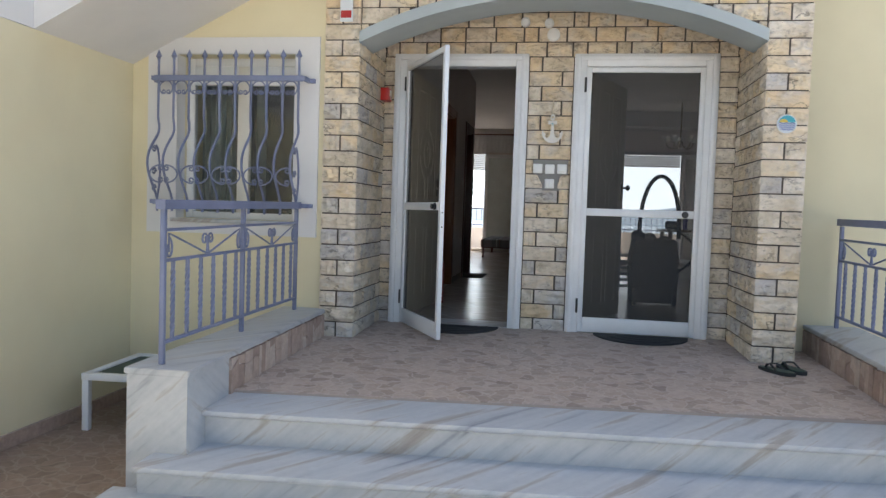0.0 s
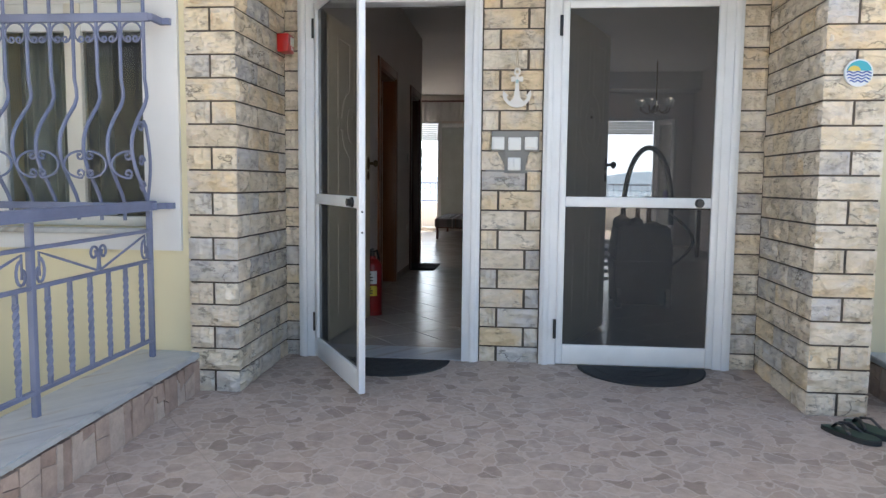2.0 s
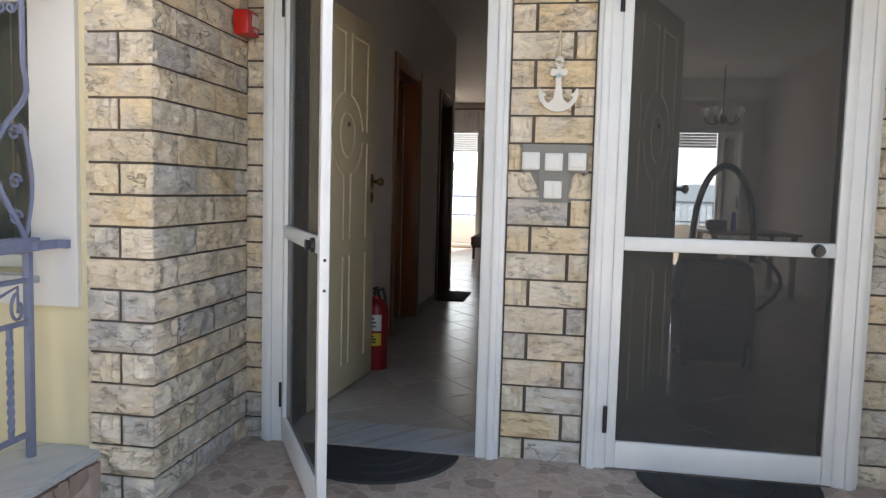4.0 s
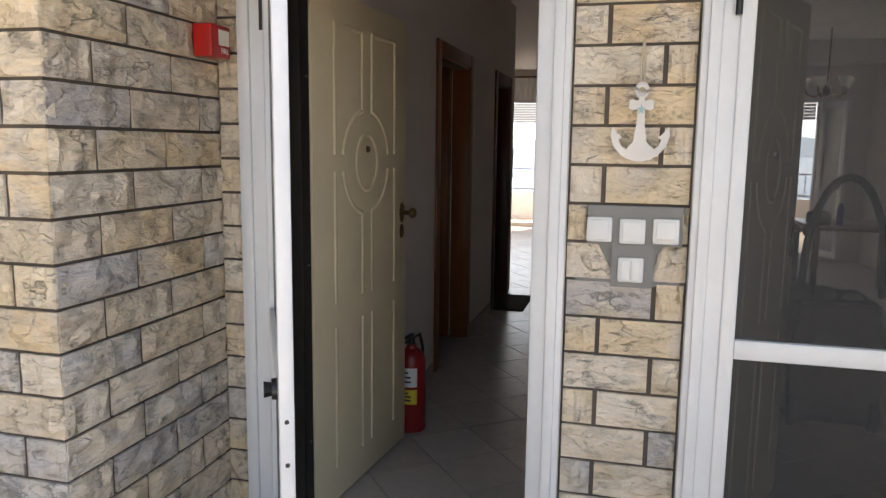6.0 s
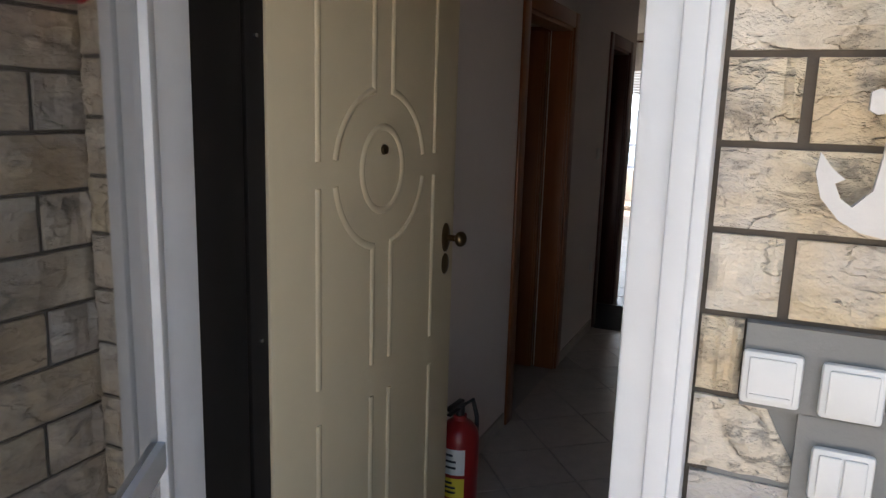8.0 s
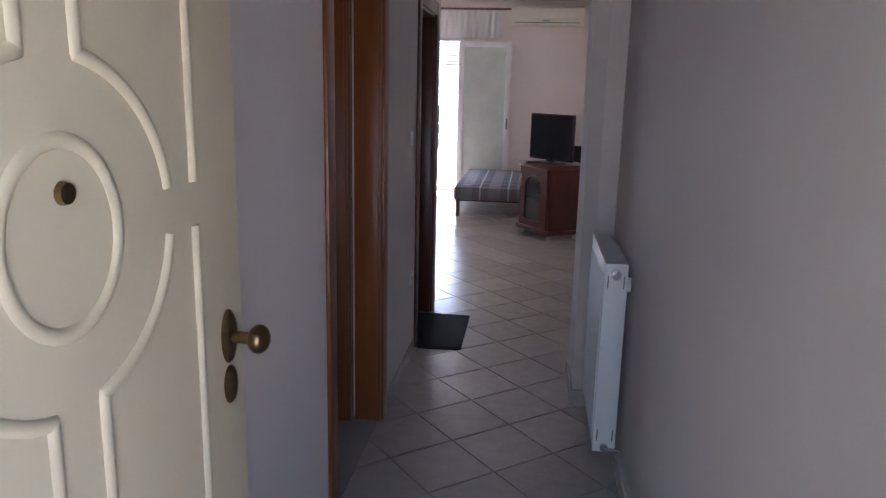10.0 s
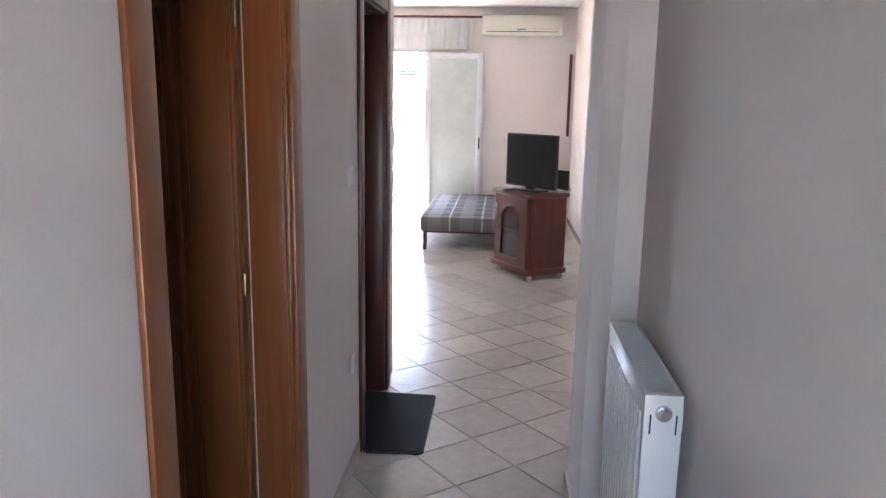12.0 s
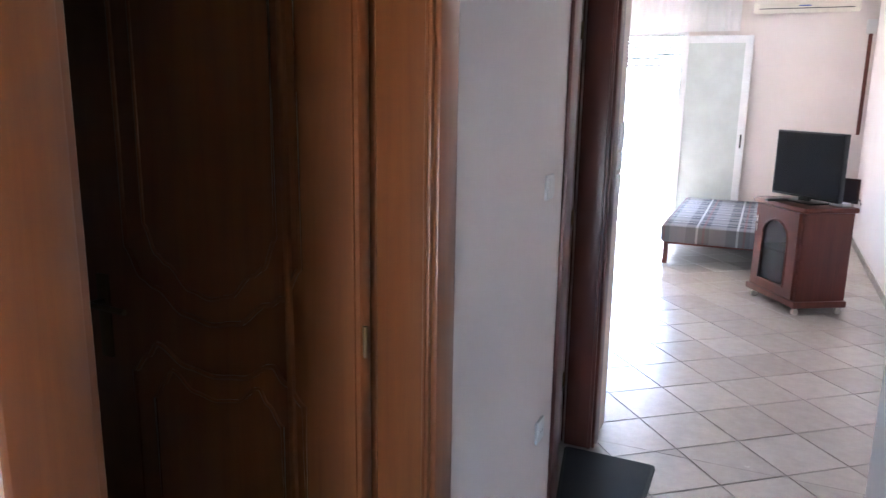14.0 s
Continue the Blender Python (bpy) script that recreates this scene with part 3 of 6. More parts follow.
setting("wall_living_far", boxes((-4.6, BD[0], ROOM_Y, ROOM_Y + 0.25, -0.3, CEIL), (BD[1], 0.92, ROOM_Y, ROOM_Y + 0.25, -0.3, CEIL), (BD[0], BD[1], ROOM_Y, ROOM_Y + 0.25, BD[3], CEIL), (BD[0], BD[1], ROOM_Y, ROOM_Y + 0.25, -0.3, BD[2])), ROOM_WALL, "plain pale rose-grey wall with a balcony door", "wall")
setting("ceiling", boxes((-4.6, 0.92, 0.28, ROOM_Y + 0.25, CEIL, CEIL + 0.2), (0.60, 3.6, 0.28, 4.12, CEIL, CEIL + 0.2), (0.92, 3.6, 4.12, RIGHT_Y + 0.2, CEIL, CEIL + 0.2)), CEILING, "white painted ceiling", "ceiling")
# Unseen roof and outer walls, added as sun blockers over the rooms.
setting("roof", boxes((-5, 7.2, WALL_Y, ROOM_Y + 0.3, 6.2, 6.4)), WHITE_WALL, "unseen flat roof slab, added to shade the front", "roof")
setting("wall_upper_sides", boxes((-5, -4.8, 0, ROOM_Y, CEIL + 0.2, 6.2), (7, 7.2, 0, ROOM_Y, -1, 6.2), (-4.8, 7, ROOM_Y, ROOM_Y + 0.2, CEIL + 0.4, 6.2)), YELLOW, "unseen yellow outer walls added under the roof", "house wall")
floor = setting("floor", boxes((-4.6, 0.92, 0.0, ROOM_Y, -0.2, -0.005), (0.3, 3.6, 0.0, RIGHT_Y, -0.2, -0.006)), GROUT, "floor of square beige glazed tiles laid diagonally", "tiled floor")
setting("threshold_1", boxes((L_DOOR[0] + 0.02, L_DOOR[1] - 0.02, -0.015, 0.3, -0.1, 0.006)), MARBLE, "pale marble door sill", "door sill")
setting("threshold_2", boxes((R_DOOR[0] + 0.02, R_DOOR[1] - 0.02, -0.015, 0.3, -0.1, 0.006)), MARBLE, "pale marble door sill", "door sill")

# right flat
setting("wall_right_flat", boxes((3.45, 3.6, 0.28, RIGHT_Y + 0.2, 0, CEIL)), ROOM_WALL, "plain pale wall of the neighbouring flat", "wall")
RD = (1.58, 2.87, 0.05, 2.2)
setting("wall_right_far", boxes((0.92, RD[0], RIGHT_Y, RIGHT_Y + 0.2, -0.3, CEIL), (RD[1], 3.6, RIGHT_Y, RIGHT_Y + 0.2, -0.3, CEIL), (RD[0], RD[1], RIGHT_Y, RIGHT_Y + 0.2, RD[3], CEIL), (RD[0], RD[1], RIGHT_Y, RIGHT_Y + 0.2, -0.3, RD[2])), ROOM_WALL, "plain pale wall with a balcony door", "wall")
setting("beam_right", boxes((0.92, 3.45, RIGHT_Y - 0.5, RIGHT_Y - 0.001, 2.62, CEIL - 0.001)), CEILING, "white plastered ceiling beam", "beam")

corner = bmesh.new()
prism(corner, [(0.166, 4.12), (0.166, PILASTER + 0.06), (0.23, PILASTER - 0.002), (0.236, PILASTER - 0.002), (0.236, 4.12)], 0.0, CEIL - 0.001, "z")
setting("wall_corner", corner, ROOM_WALL, "white painted splayed corner of the pilaster", "wall corner")

# skirting of the corridor and the pilaster
setting("baseboard", boxes((LEFT_WALL, LEFT_WALL + 0.009, 0.28, D1[0] - 0.1, 0.001, 0.075), (LEFT_WALL, LEFT_WALL + 0.009, D1[1] + 0.1, D2[0] - 0.1, 0.001, 0.075),
                           (RIGHT_WALL - 0.009, RIGHT_WALL, 0.28, PILASTER - 0.02, 0.001, 0.075), (0.152, 0.166, PILASTER - 0.004, 4.12, 0.001, 0.085), (0.152, RIGHT_WALL - 0.01, PILASTER - 0.016, PILASTER - 0.0025, 0.001, 0.085),
                           (-0.40, 0.79, ROOM_Y - 0.009, ROOM_Y, 0.001, 0.075), (0.791, 0.80, 4.13, ROOM_Y - 0.01, 0.001, 0.075)), FLOOR_TILE, "beige tile skirting", "skirting")

# balconies, sea and far coast
setting("floor_balcony", boxes((-5, 0.92, ROOM_Y + 0.25, ROOM_Y + 1.9, -0.2, -0.02), (0.92, 4, RIGHT_Y + 0.2, ROOM_Y + 1.9, -0.2, -0.02)), FLOOR_TILE, "tiled balcony floor in the sun", "balcony floor")
setting("balcony_parapet", boxes((-5, 4, ROOM_Y + 1.75, ROOM_Y + 1.9, -0.02, 0.55)), WHITE_WALL, "low white balcony parapet", "parapet")
setting("water", boxes((-2500, 2500, 30, 4500, -31, -30)), SEA, "distant blue sea", "sea")
setting("hillside", boxes((-300, 300, 9.0, 60, -31, -5)), YARD_TILE, "slope below the house", "ground")
hill = bmesh.new()
hv = [hill.verts.new((-1800 + 60 * k, 4000, -30)) for k in range(61)]
hw = [hill.verts.new((-1800 + 60 * k, 4000, -30 + 150 * max(0.0, noise.noise((k * 0.11, 3.3, 0)) + 0.55) * math.sin(math.pi * k / 60))) for k in range(61)]
for k in range(60):
    hill.faces.new((hv[k], hv[k + 1], hw[k + 1], hw[k]))
# Added glowing sheet, brighter than the sky it covers at the horizon.
setting("backdrop_sky", boxes((-3200, 3200, 4300, 4310, -30, 800)), SKY_GLOW, "glowing backdrop sheet for the blown-out sky over the sea", "hazy sky")
# Hill silhouette, its haze put in as a pale blue glow.
setting("backdrop", hill, HILL_GLOW, "pale blue hills across the bay, haze added as glow", "hills")


# ---- entrance: frames, screen doors, steel doors ----
def door_surround(name, x0, x1, group):
    """White aluminium frame with a stepped face."""
    ob = thing(name, "white aluminium door frame set in the stone wall", "door frame", group, None, "structure")
    w = 0.098
    for nm, spec in (("jamb", (x0, x0 + w, -0.03, 0.10, 0.0, DOOR_TOP)), ("jamb", (x1 - w, x1, -0.03, 0.10, 0.0, DOOR_TOP)), ("head", (x0 + w, x1 - w, -0.03, 0.10, DOOR_TOP - w, DOOR_TOP))):
        part(nm, boxes(spec, bevel=0.006), ALU, ob, "", 30)
    for nm, spec in (("bead", (x0 + 0.018, x0 + 0.05, -0.044, -0.028, 0.0, DOOR_TOP - 0.018)), ("bead", (x1 - 0.05, x1 - 0.018, -0.044, -0.028, 0.0, DOOR_TOP - 0.018)), ("bead", (x0 + 0.05, x1 - 0.05, -0.044, -0.028, DOOR_TOP - 0.05, DOOR_TOP - 0.018))):
        part(nm, boxes(spec, bevel=0.004), ALU, ob, "", 30)
    return ob


door_surround("door_1", *L_DOOR, "entrance door frames")
door_surround("door_2", *R_DOOR, "entrance door frames")


def screen_door(label, at):
    """Insect screen leaf: hinge at x = 0, opening in +x, the outer face at -y."""
    W, H, d = 0.878, 2.05, 0.034
    ob = thing("screen_door", label, "screen door", "insect screen doors", at)
    st = 0.040
    part("stile", boxes((0, st, -d, 0, 0.012, H), bevel=0.005), ALU, ob, "", 30)
    lock = part("stile", boxes((W - st, W, -d, 0, 0.012, H), bevel=0.005), ALU, ob, "", 30)
    part("top_rail", boxes((st, W - st, -d + 0.002, -0.002, H - st, H), bevel=0.005), ALU, ob, "", 30)
    part("bottom_rail", boxes((st, W - st, -d + 0.002, -0.002, 0.012, 0.125), bevel=0.005), ALU, ob, "", 30)
    part("middle_rail", boxes((st, W - st, -d + 0.002, -0.002, 0.915, 0.972), bevel=0.005), ALU, ob, "", 30)
    for z0, z1 in ((0.12, 0.92), (0.965, H - st + 0.005)):
        part("mesh_panel", boxes((st - 0.004, W - st + 0.004, -d / 2 - 0.0005, -d / 2 + 0.0005, z0, z1)), MESH, ob, "fine grey insect mesh")
    for z in (0.16, 1.86):
        bm = bmesh.new()
        cyl(bm, (-0.006, -d - 0.002, z), (-0.006, -d - 0.002, z + 0.11), 0.009)
        part("hinge", bm, BLACK, ob, "black hinge", 30)
    kn = bmesh.new()
    cyl(kn, (W - 0.105, -d, 0.943), (W - 0.105, -d - 0.012, 0.943), 0.026, 0.024, 20)
    cyl(kn, (W - 0.105, -d - 0.012, 0.943), (W - 0.105, -d - 0.03, 0.943), 0.016, 0.019, 20)
    part("knob", kn, BLACK, ob, "round black latch knob", 30)
    for z in (0.90, 0.80):
        s = bmesh.new()
        cyl(s, (W - 0.001, -d / 2, z), (W + 0.0015, -d / 2, z), 0.006, 0.005, 10)
        part("screw", s, BLACK, lock)
    return ob


SCREEN_TURN = math.degrees(math.atan2(-0.765, 0.432))
screen_door("white framed insect screen door standing open on the porch", pose(-0.668, -0.018, 0, 0, 0, SCREEN_TURN))
screen_door("closed white framed insect screen door with grey mesh", pose(0.7145, -0.006, 0))


def steel_door(label, at, outside_label=""):
    """Security door leaf: hinge at x = 0, its cream outer face at -y."""
    W, H, D = 0.968, 2.09, 0.06
    ob = thing("steel_door", label, "front door", "cream front doors", at)
    part("leaf", boxes((0, W, -D + 0.012, 0, 0.012, H), bevel=0.004), BLACK_STEEL, ob, "dark brown leaf edge", 30)
    part("panel", boxes((0.055, W - 0.012, -D, -D + 0.013, 0.016, H - 0.004), bevel=0.004), CREAM, ob, "cream pressed panel", 30)
    y = -D - 0.001
    cx, cz = 0.52, 1.43
    loops = []

    def arc(r, a0, a1, sx=0.8, n=14):
        return [(cx + sx * r * math.cos(radians(a0 + (a1 - a0) * k / n)), y, cz + r * math.sin(radians(a0 + (a1 - a0) * k / n))) for k in range(n + 1)]

    loops.append(arc(0.118, 0, 362, 0.86, 30))
    R = 0.222
    for sx in (-1, 1):
        o, i = cx + sx * 0.29, cx + sx * 0.047
        for sz in (-1, 1):
            a0, a1 = (101, 171) if sx < 0 else (79, 9)
            curve = arc(R, a0 * sz, a1 * sz, 1.0)
            zt = (1.97 if sz > 0 else 0.86)
            loops.append([(i, y, zt), (i, y, curve[0][2])] + curve)
            loops.append(([(i, y, zt)] if sz > 0 else []) + [(o, y, zt), (o, y, curve[-1][2])])
        for x in (i, o):
            loops.append([(x, y, 0.16), (x, y, 0.76)])
    for pts in loops:
        dense = []
        for p, q in zip(pts, pts[1:]):
            n = max(1, int((Vector(q) - Vector(p)).length / 0.12))
            dense += [tuple(Vector(p).lerp(Vector(q), k / n)) for k in range(n)]
        dense.append(pts[-1])
        bm = bmesh.new()
        sweep(bm, dense, 0.0105, 8, 0.55)
        part("moulding", bm, CREAM, ob, "", 50)
    bm = bmesh.new()
    cyl(bm, (cx + 0.004, y, 1.485), (cx + 0.004, y - 0.008, 1.485), 0.015, 0.013, 20)
    part("peephole", bm, BRASS, ob, "round brass peephole", 30)
    bm = bmesh.new()
    ball(bm, (W - 0.068, y, 1.18), 0.05, (0.5, 0.25, 1.0))
    cyl(bm, (W - 0.068, y, 1.18), (W - 0.068, y - 0.05, 1.18), 0.011)
    ball(bm, (W - 0.068, y - 0.058, 1.18), 0.026, (1, 0.75, 1))
    part("knob", bm, BRASS, ob, "aged brass door knob on an oval plate", 40)
    bm = bmesh.new()
    ball(bm, (W - 0.068, y, 1.09), 0.036, (0.6, 0.3, 1.0))
    part("keyhole_cover", bm, BRASS, ob, "oval brass keyhole cover", 40)
    for z in (0.35, 1.05, 1.75):
        bm = bmesh.new()
        cyl(bm, (0.03, -D + 0.012, z), (0.03, -D + 0.006, z), 0.006, 0.005, 10)
        part("bolt", bm, CHROME, ob, "small steel bolt")
    return ob


LEAF_TURN = math.degrees(math.atan2(0.93, 0.085))
steel_door("cream steel front door with oval mouldings, standing open", pose(-0.775, 0.30, 0, 0, 0, LEAF_TURN))
steel_door("cream steel front door of the next flat, half open", pose(0.70, 0.30, 0, 0, 0, 67.5))
for x0, x1 in (L_DOOR, R_DOOR):
    ob = thing("steel_door_frame", "dark brown steel frame of the front door", "door frame", "steel door frames", None, "structure")
    part("jamb", boxes((x0 + 0.021, x0 + 0.075, 0.115, 0.275, 0.007, DOOR_TOP - 0.022), bevel=0.004), BLACK_STEEL, ob, "", 30)
    part("jamb", boxes((x1 - 0.06, x1 - 0.021, 0.115, 0.275, 0.007, DOOR_TOP - 0.022), bevel=0.004), BLACK_STEEL, ob, "", 30)
    part("head", boxes((x0 + 0.075, x1 - 0.06, 0.115, 0.275, DOOR_TOP - 0.06, DOOR_TOP - 0.022), bevel=0.004), BLACK_STEEL, ob, "", 30)


# ---- the window and its iron grille ----
win = thing("window_1", "dark casement window behind an iron grille", "window", "", None, "structure")
wy = WALL_Y + 0.13
x0, x1, z0, z1 = WIN
for nm, s in (("frame_side", (x0, x0 + 0.06, wy, wy + 0.06, z0, z1)), ("frame_side", (x1 - 0.06, x1, wy, wy + 0.06, z0, z1)), ("frame_top", (x0 + 0.06, x1 - 0.06, wy, wy + 0.06, z1 - 0.06, z1)),
              ("frame_bottom", (x0 + 0.06, x1 - 0.06, wy, wy + 0.06, z0, z0 + 0.05)), ("mullion", ((x0 + x1) / 2 - 0.045, (x0 + x1) / 2 + 0.045, wy - 0.004, wy + 0.05, z0 + 0.05, z1 - 0.06)),
              ("shutter_box", (x0 + 0.06, x1 - 0.06, wy + 0.004, wy + 0.05, z1 - 0.20, z1 - 0.06))):
    part(nm, boxes(s, bevel=0.005), PLASTIC if nm != "mullion" else AC_CREAM, win, "", 30)
for a, b in ((x0 + 0.06, (x0 + x1) / 2 - 0.045), ((x0 + x1) / 2 + 0.045, x1 - 0.06)):
    part("pane", boxes((a, b, wy + 0.025, wy + 0.031, z0 + 0.05, z1 - 0.2)), GLASS, win)
part("sill", boxes((x0 - 0.03, x1 + 0.03, WALL_Y - 0.05, wy + 0.01, z0 - 0.03, z0 - 0.002), bevel=0.006), MARBLE, win, "pale marble sill", 30)
curt = bmesh.new()
for a, b in ((x0 + 0.05, x0 + 0.32), (x1 - 0.42, x1 - 0.34)):
    n = 30
    for lo, hi in ((z0, z1 - 0.15),):
        va = [curt.verts.new((a + (b - a) * k / n, wy + 0.16 + 0.018 * math.sin(k * 1.3), lo)) for k in range(n + 1)]
        vb = [curt.verts.new((a + (b - a) * k / n, wy + 0.16 + 0.014 * math.sin(k * 1.3 + 0.3), hi)) for k in range(n + 1)]
        for k in range(n):
            curt.faces.new((va[k], va[k + 1], vb[k + 1], vb[k]))
ob = part("curtain", curt, DIM_CLOTH, None, "", 60)
tagged(ob, "plain grey-green curtain behind the grilled window", "curtain")
# Dark sheets in place of the room's shade, seen through the panes.
setting("wall_room_behind", boxes((-3.0, -1.12, 0.9, 1.0, 0, CEIL), (-3.0, -1.12, 0.28, 1.0, -0.1, 0.0)), ROOM_SHADE, "wall and floor behind the window, coloured dark as room shade", "room")


def spiral(cx, cz, r, turn0, turns, side, y, n=18):
    """A flat scroll that winds inward, in the plane of x and z."""
    pts = []
    for k in range(n + 1):
        f = k / n
        a = turn0 + side * turns * math.tau * f
        rr = r * (1 - 0.72 * f)
        pts.append((cx + rr * math.cos(a), y, cz + rr * math.sin(a)))
    return pts


def spear(bm, x, y, z):
    sweep(bm, [(x, y, z), (x, y, z + 0.012)], 0.011, 8)
    cyl(bm, (x, y, z + 0.01), (x, y, z + 0.026), 0.008, 0.024, 4)
    cyl(bm, (x, y, z + 0.026), (x, y, z + 0.074), 0.024, 0.001, 4)
    return bm


GY = WALL_Y - 0.135
grille = thing("window_grille", "blue-grey wrought iron window grille with bellied bars", "window grille")
bars = [-2.35 + (2.35 - 1.29) * k / 9 for k in range(10)]
part("top_bar", boxes((-2.38, -1.26, GY - 0.014, GY + 0.012, 1.785, 1.825), bevel=0.003), IRON, grille, "", 30)
part("bottom_bar", boxes((-2.38, -1.26, GY - 0.014, GY + 0.012, 0.895, 0.93), bevel=0.003), IRON, grille, "", 30)
for z in (1.79, 0.90):
    for x in (-2.39, -1.25):
        part("bracket", boxes((x - 0.012, x + 0.012, GY - 0.012, WALL_Y, z, z + 0.03), (x if x > -2 else x - 0.045, x + 0.045 if x > -2 else x, WALL_Y - 0.05, WALL_Y - 0.023, z, z + 0.03)), IRON, grille)
for x in bars:
    pts = []
    for k in range(27):
        f = k / 26
        z = 1.94 - (1.94 - 0.845) * f
        belly = 0.0
        if 0.93 < z < 1.40:
            g = (1.40 - z) / 0.47
            belly = 0.135 * math.sin(math.pi * g ** 0.85) ** 1.3
        if 1.40 <= z < 1.5:
            belly = -0.018 * math.sin(math.pi * (1.5 - z) / 0.1)
        pts.append((x, GY - belly, z))
    bm = bmesh.new()
    sweep(bm, pts, 0.0095, 6)
    spear(bm, x, GY, 1.935)
    part("bar", bm, IRON, grille, "", 40)
for gap, (a, b) in enumerate(zip(bars, bars[1:])):
    m = (a + b) / 2
    turned = 1 if gap % 2 == 0 else -1
    for s in (-1, 1):
        # half of an arch under the top bar, its foot curled inward
        bm = bmesh.new()
        arc = [(m + s * 0.050 * math.cos(radians(q)), GY, 1.736 + 0.050 * math.sin(radians(q))) for q in range(90, -56, -12)]
        cx, cz = 0.034 * math.cos(radians(-56)), 0.034 * math.sin(radians(-56))
        arc += [(m + s * (cx + 0.016 * (1 - 0.6 * k / 14) * math.cos(radians(-56 - 27 * k))), GY, 1.736 + cz + 0.016 * (1 - 0.6 * k / 14) * math.sin(radians(-56 - 27 * k))) for k in range(15)]
        sweep(bm, arc, 0.005, 5)
        part("small_scroll", bm, IRON, grille, "", 50)
        # half of a C-scroll at the belly, open to one side
        bm = bmesh.new()
        yb = GY - 0.125
        bow = [(0.045 - 0.09 * math.cos(math.pi * 0.5 * k / 10), s * 0.062 * math.sin(math.pi * 0.5 * k / 10)) for k in range(11)]
        bow += [(p[0], p[2]) for p in spiral(0.045 - 0.012, s * 0.04, 0.022, s * math.pi / 2, 1.1, -s, 0, 12)]
        sweep(bm, [(m + turned * u, yb, 1.11 + w) for u, w in bow], 0.006, 5)
        part("scroll", bm, IRON, grille, "", 50)
for x in (bars[0], bars[-1]):
    for s in (1,):
        bm = bmesh.new()
        loop = [(x + 0.0, GY - 0.02 + 0.0, 1.32)] + [(x, GY + 0.035 * math.sin(math.pi * k / 8), 1.30 - 0.36 * k / 8) for k in range(9)]
        sweep(bm, loop, 0.008, 5)
        part("side_bow", bm, IRON, grille, "", 50)
        for zc in (1.29, 1.13, 1.01):
            bm = bmesh.new()
            sweep(bm, [(x, GY - 0.045 + (p[0]), p[2]) for p in spiral(0, zc, 0.028, 0, 1.2, 1, 0, 16)], 0.006, 5)
            part("side_scroll", bm, IRON, grille, "", 50)


# ---- plinths and railings ----
def plinth_top(y):
    return 0.195 + 0.022 * y


def plinth(x_in, x_out, y_near, y_wall, label):
    s = 1 if x_out > x_in else -1
    ob = thing("plinth", label, "low wall", "porch plinths", None, "structure")
    body = bmesh.new()
    prism(body, [(y_near + 0.03, -0.6), (y_wall, -0.6), (y_wall, plinth_top(y_wall) - 0.032), (y_near + 0.03, plinth_top(y_near) - 0.032)], x_in - s * -0.012, x_out - s * 0.02, "x")
    part("core", body, WHITE_WALL, ob)
    cap = bmesh.new()
    ya, yb, t = y_wall - 0.001, y_near, 0.03
    for a, b in ((x_in - s * 0.012, x_out),):
        q = [cap.verts.new(p) for p in ((a, yb, plinth_top(yb)), (b, yb, plinth_top(yb)), (b, ya, plinth_top(ya)), (a, ya, plinth_top(ya)))]
        r = [cap.verts.new(p) for p in ((a, yb, plinth_top(yb) - t), (b, yb, plinth_top(yb) - t), (b, ya, plinth_top(ya) - t), (a, ya, plinth_top(ya) - t))]
        cap.faces.new(q)
        cap.faces.new(r[::-1])
        for k in range(4):
            cap.faces.new((q[k], q[(k + 1) % 4], r[(k + 1) % 4], r[k]))
    bmesh.ops.bevel(cap, geom=list(cap.edges), offset=0.005, segments=2, affect="EDGES")
    part("coping", cap, MARBLE, ob, "pale marble coping", 30)
    end = bmesh.new()
    box(end, min(x_in - s * 0.002, x_out - s * 0.015), max(x_in - s * 0.002, x_out - s * 0.015), y_near + 0.006, y_near + 0.032, -0.6, plinth_top(y_near) - 0.031)
    part("end_slab", end, MARBLE, ob, "veined marble end slab")
    side = bmesh.new()
    a, b = sorted((x_in, x_in + s * 0.014))
    prism(side, [(y_near + 0.03, -0.45), (-2.26, -0.45), (-2.26, plinth_top(-2.26) - 0.031), (y_near + 0.03, plinth_top(y_near) - 0.031)], a - 0.002, b, "x")
    part("side_slab", side, MARBLE, ob, "veined marble side slab")
    return ob


plinth_l = plinth(-1.105, -1.42, -2.70, WALL_Y, "low porch wall with marble coping and broken tile face")
plinth_r = plinth(2.305, 2.66, -2.55, WALL_YR, "low porch wall with marble coping and broken tile face")


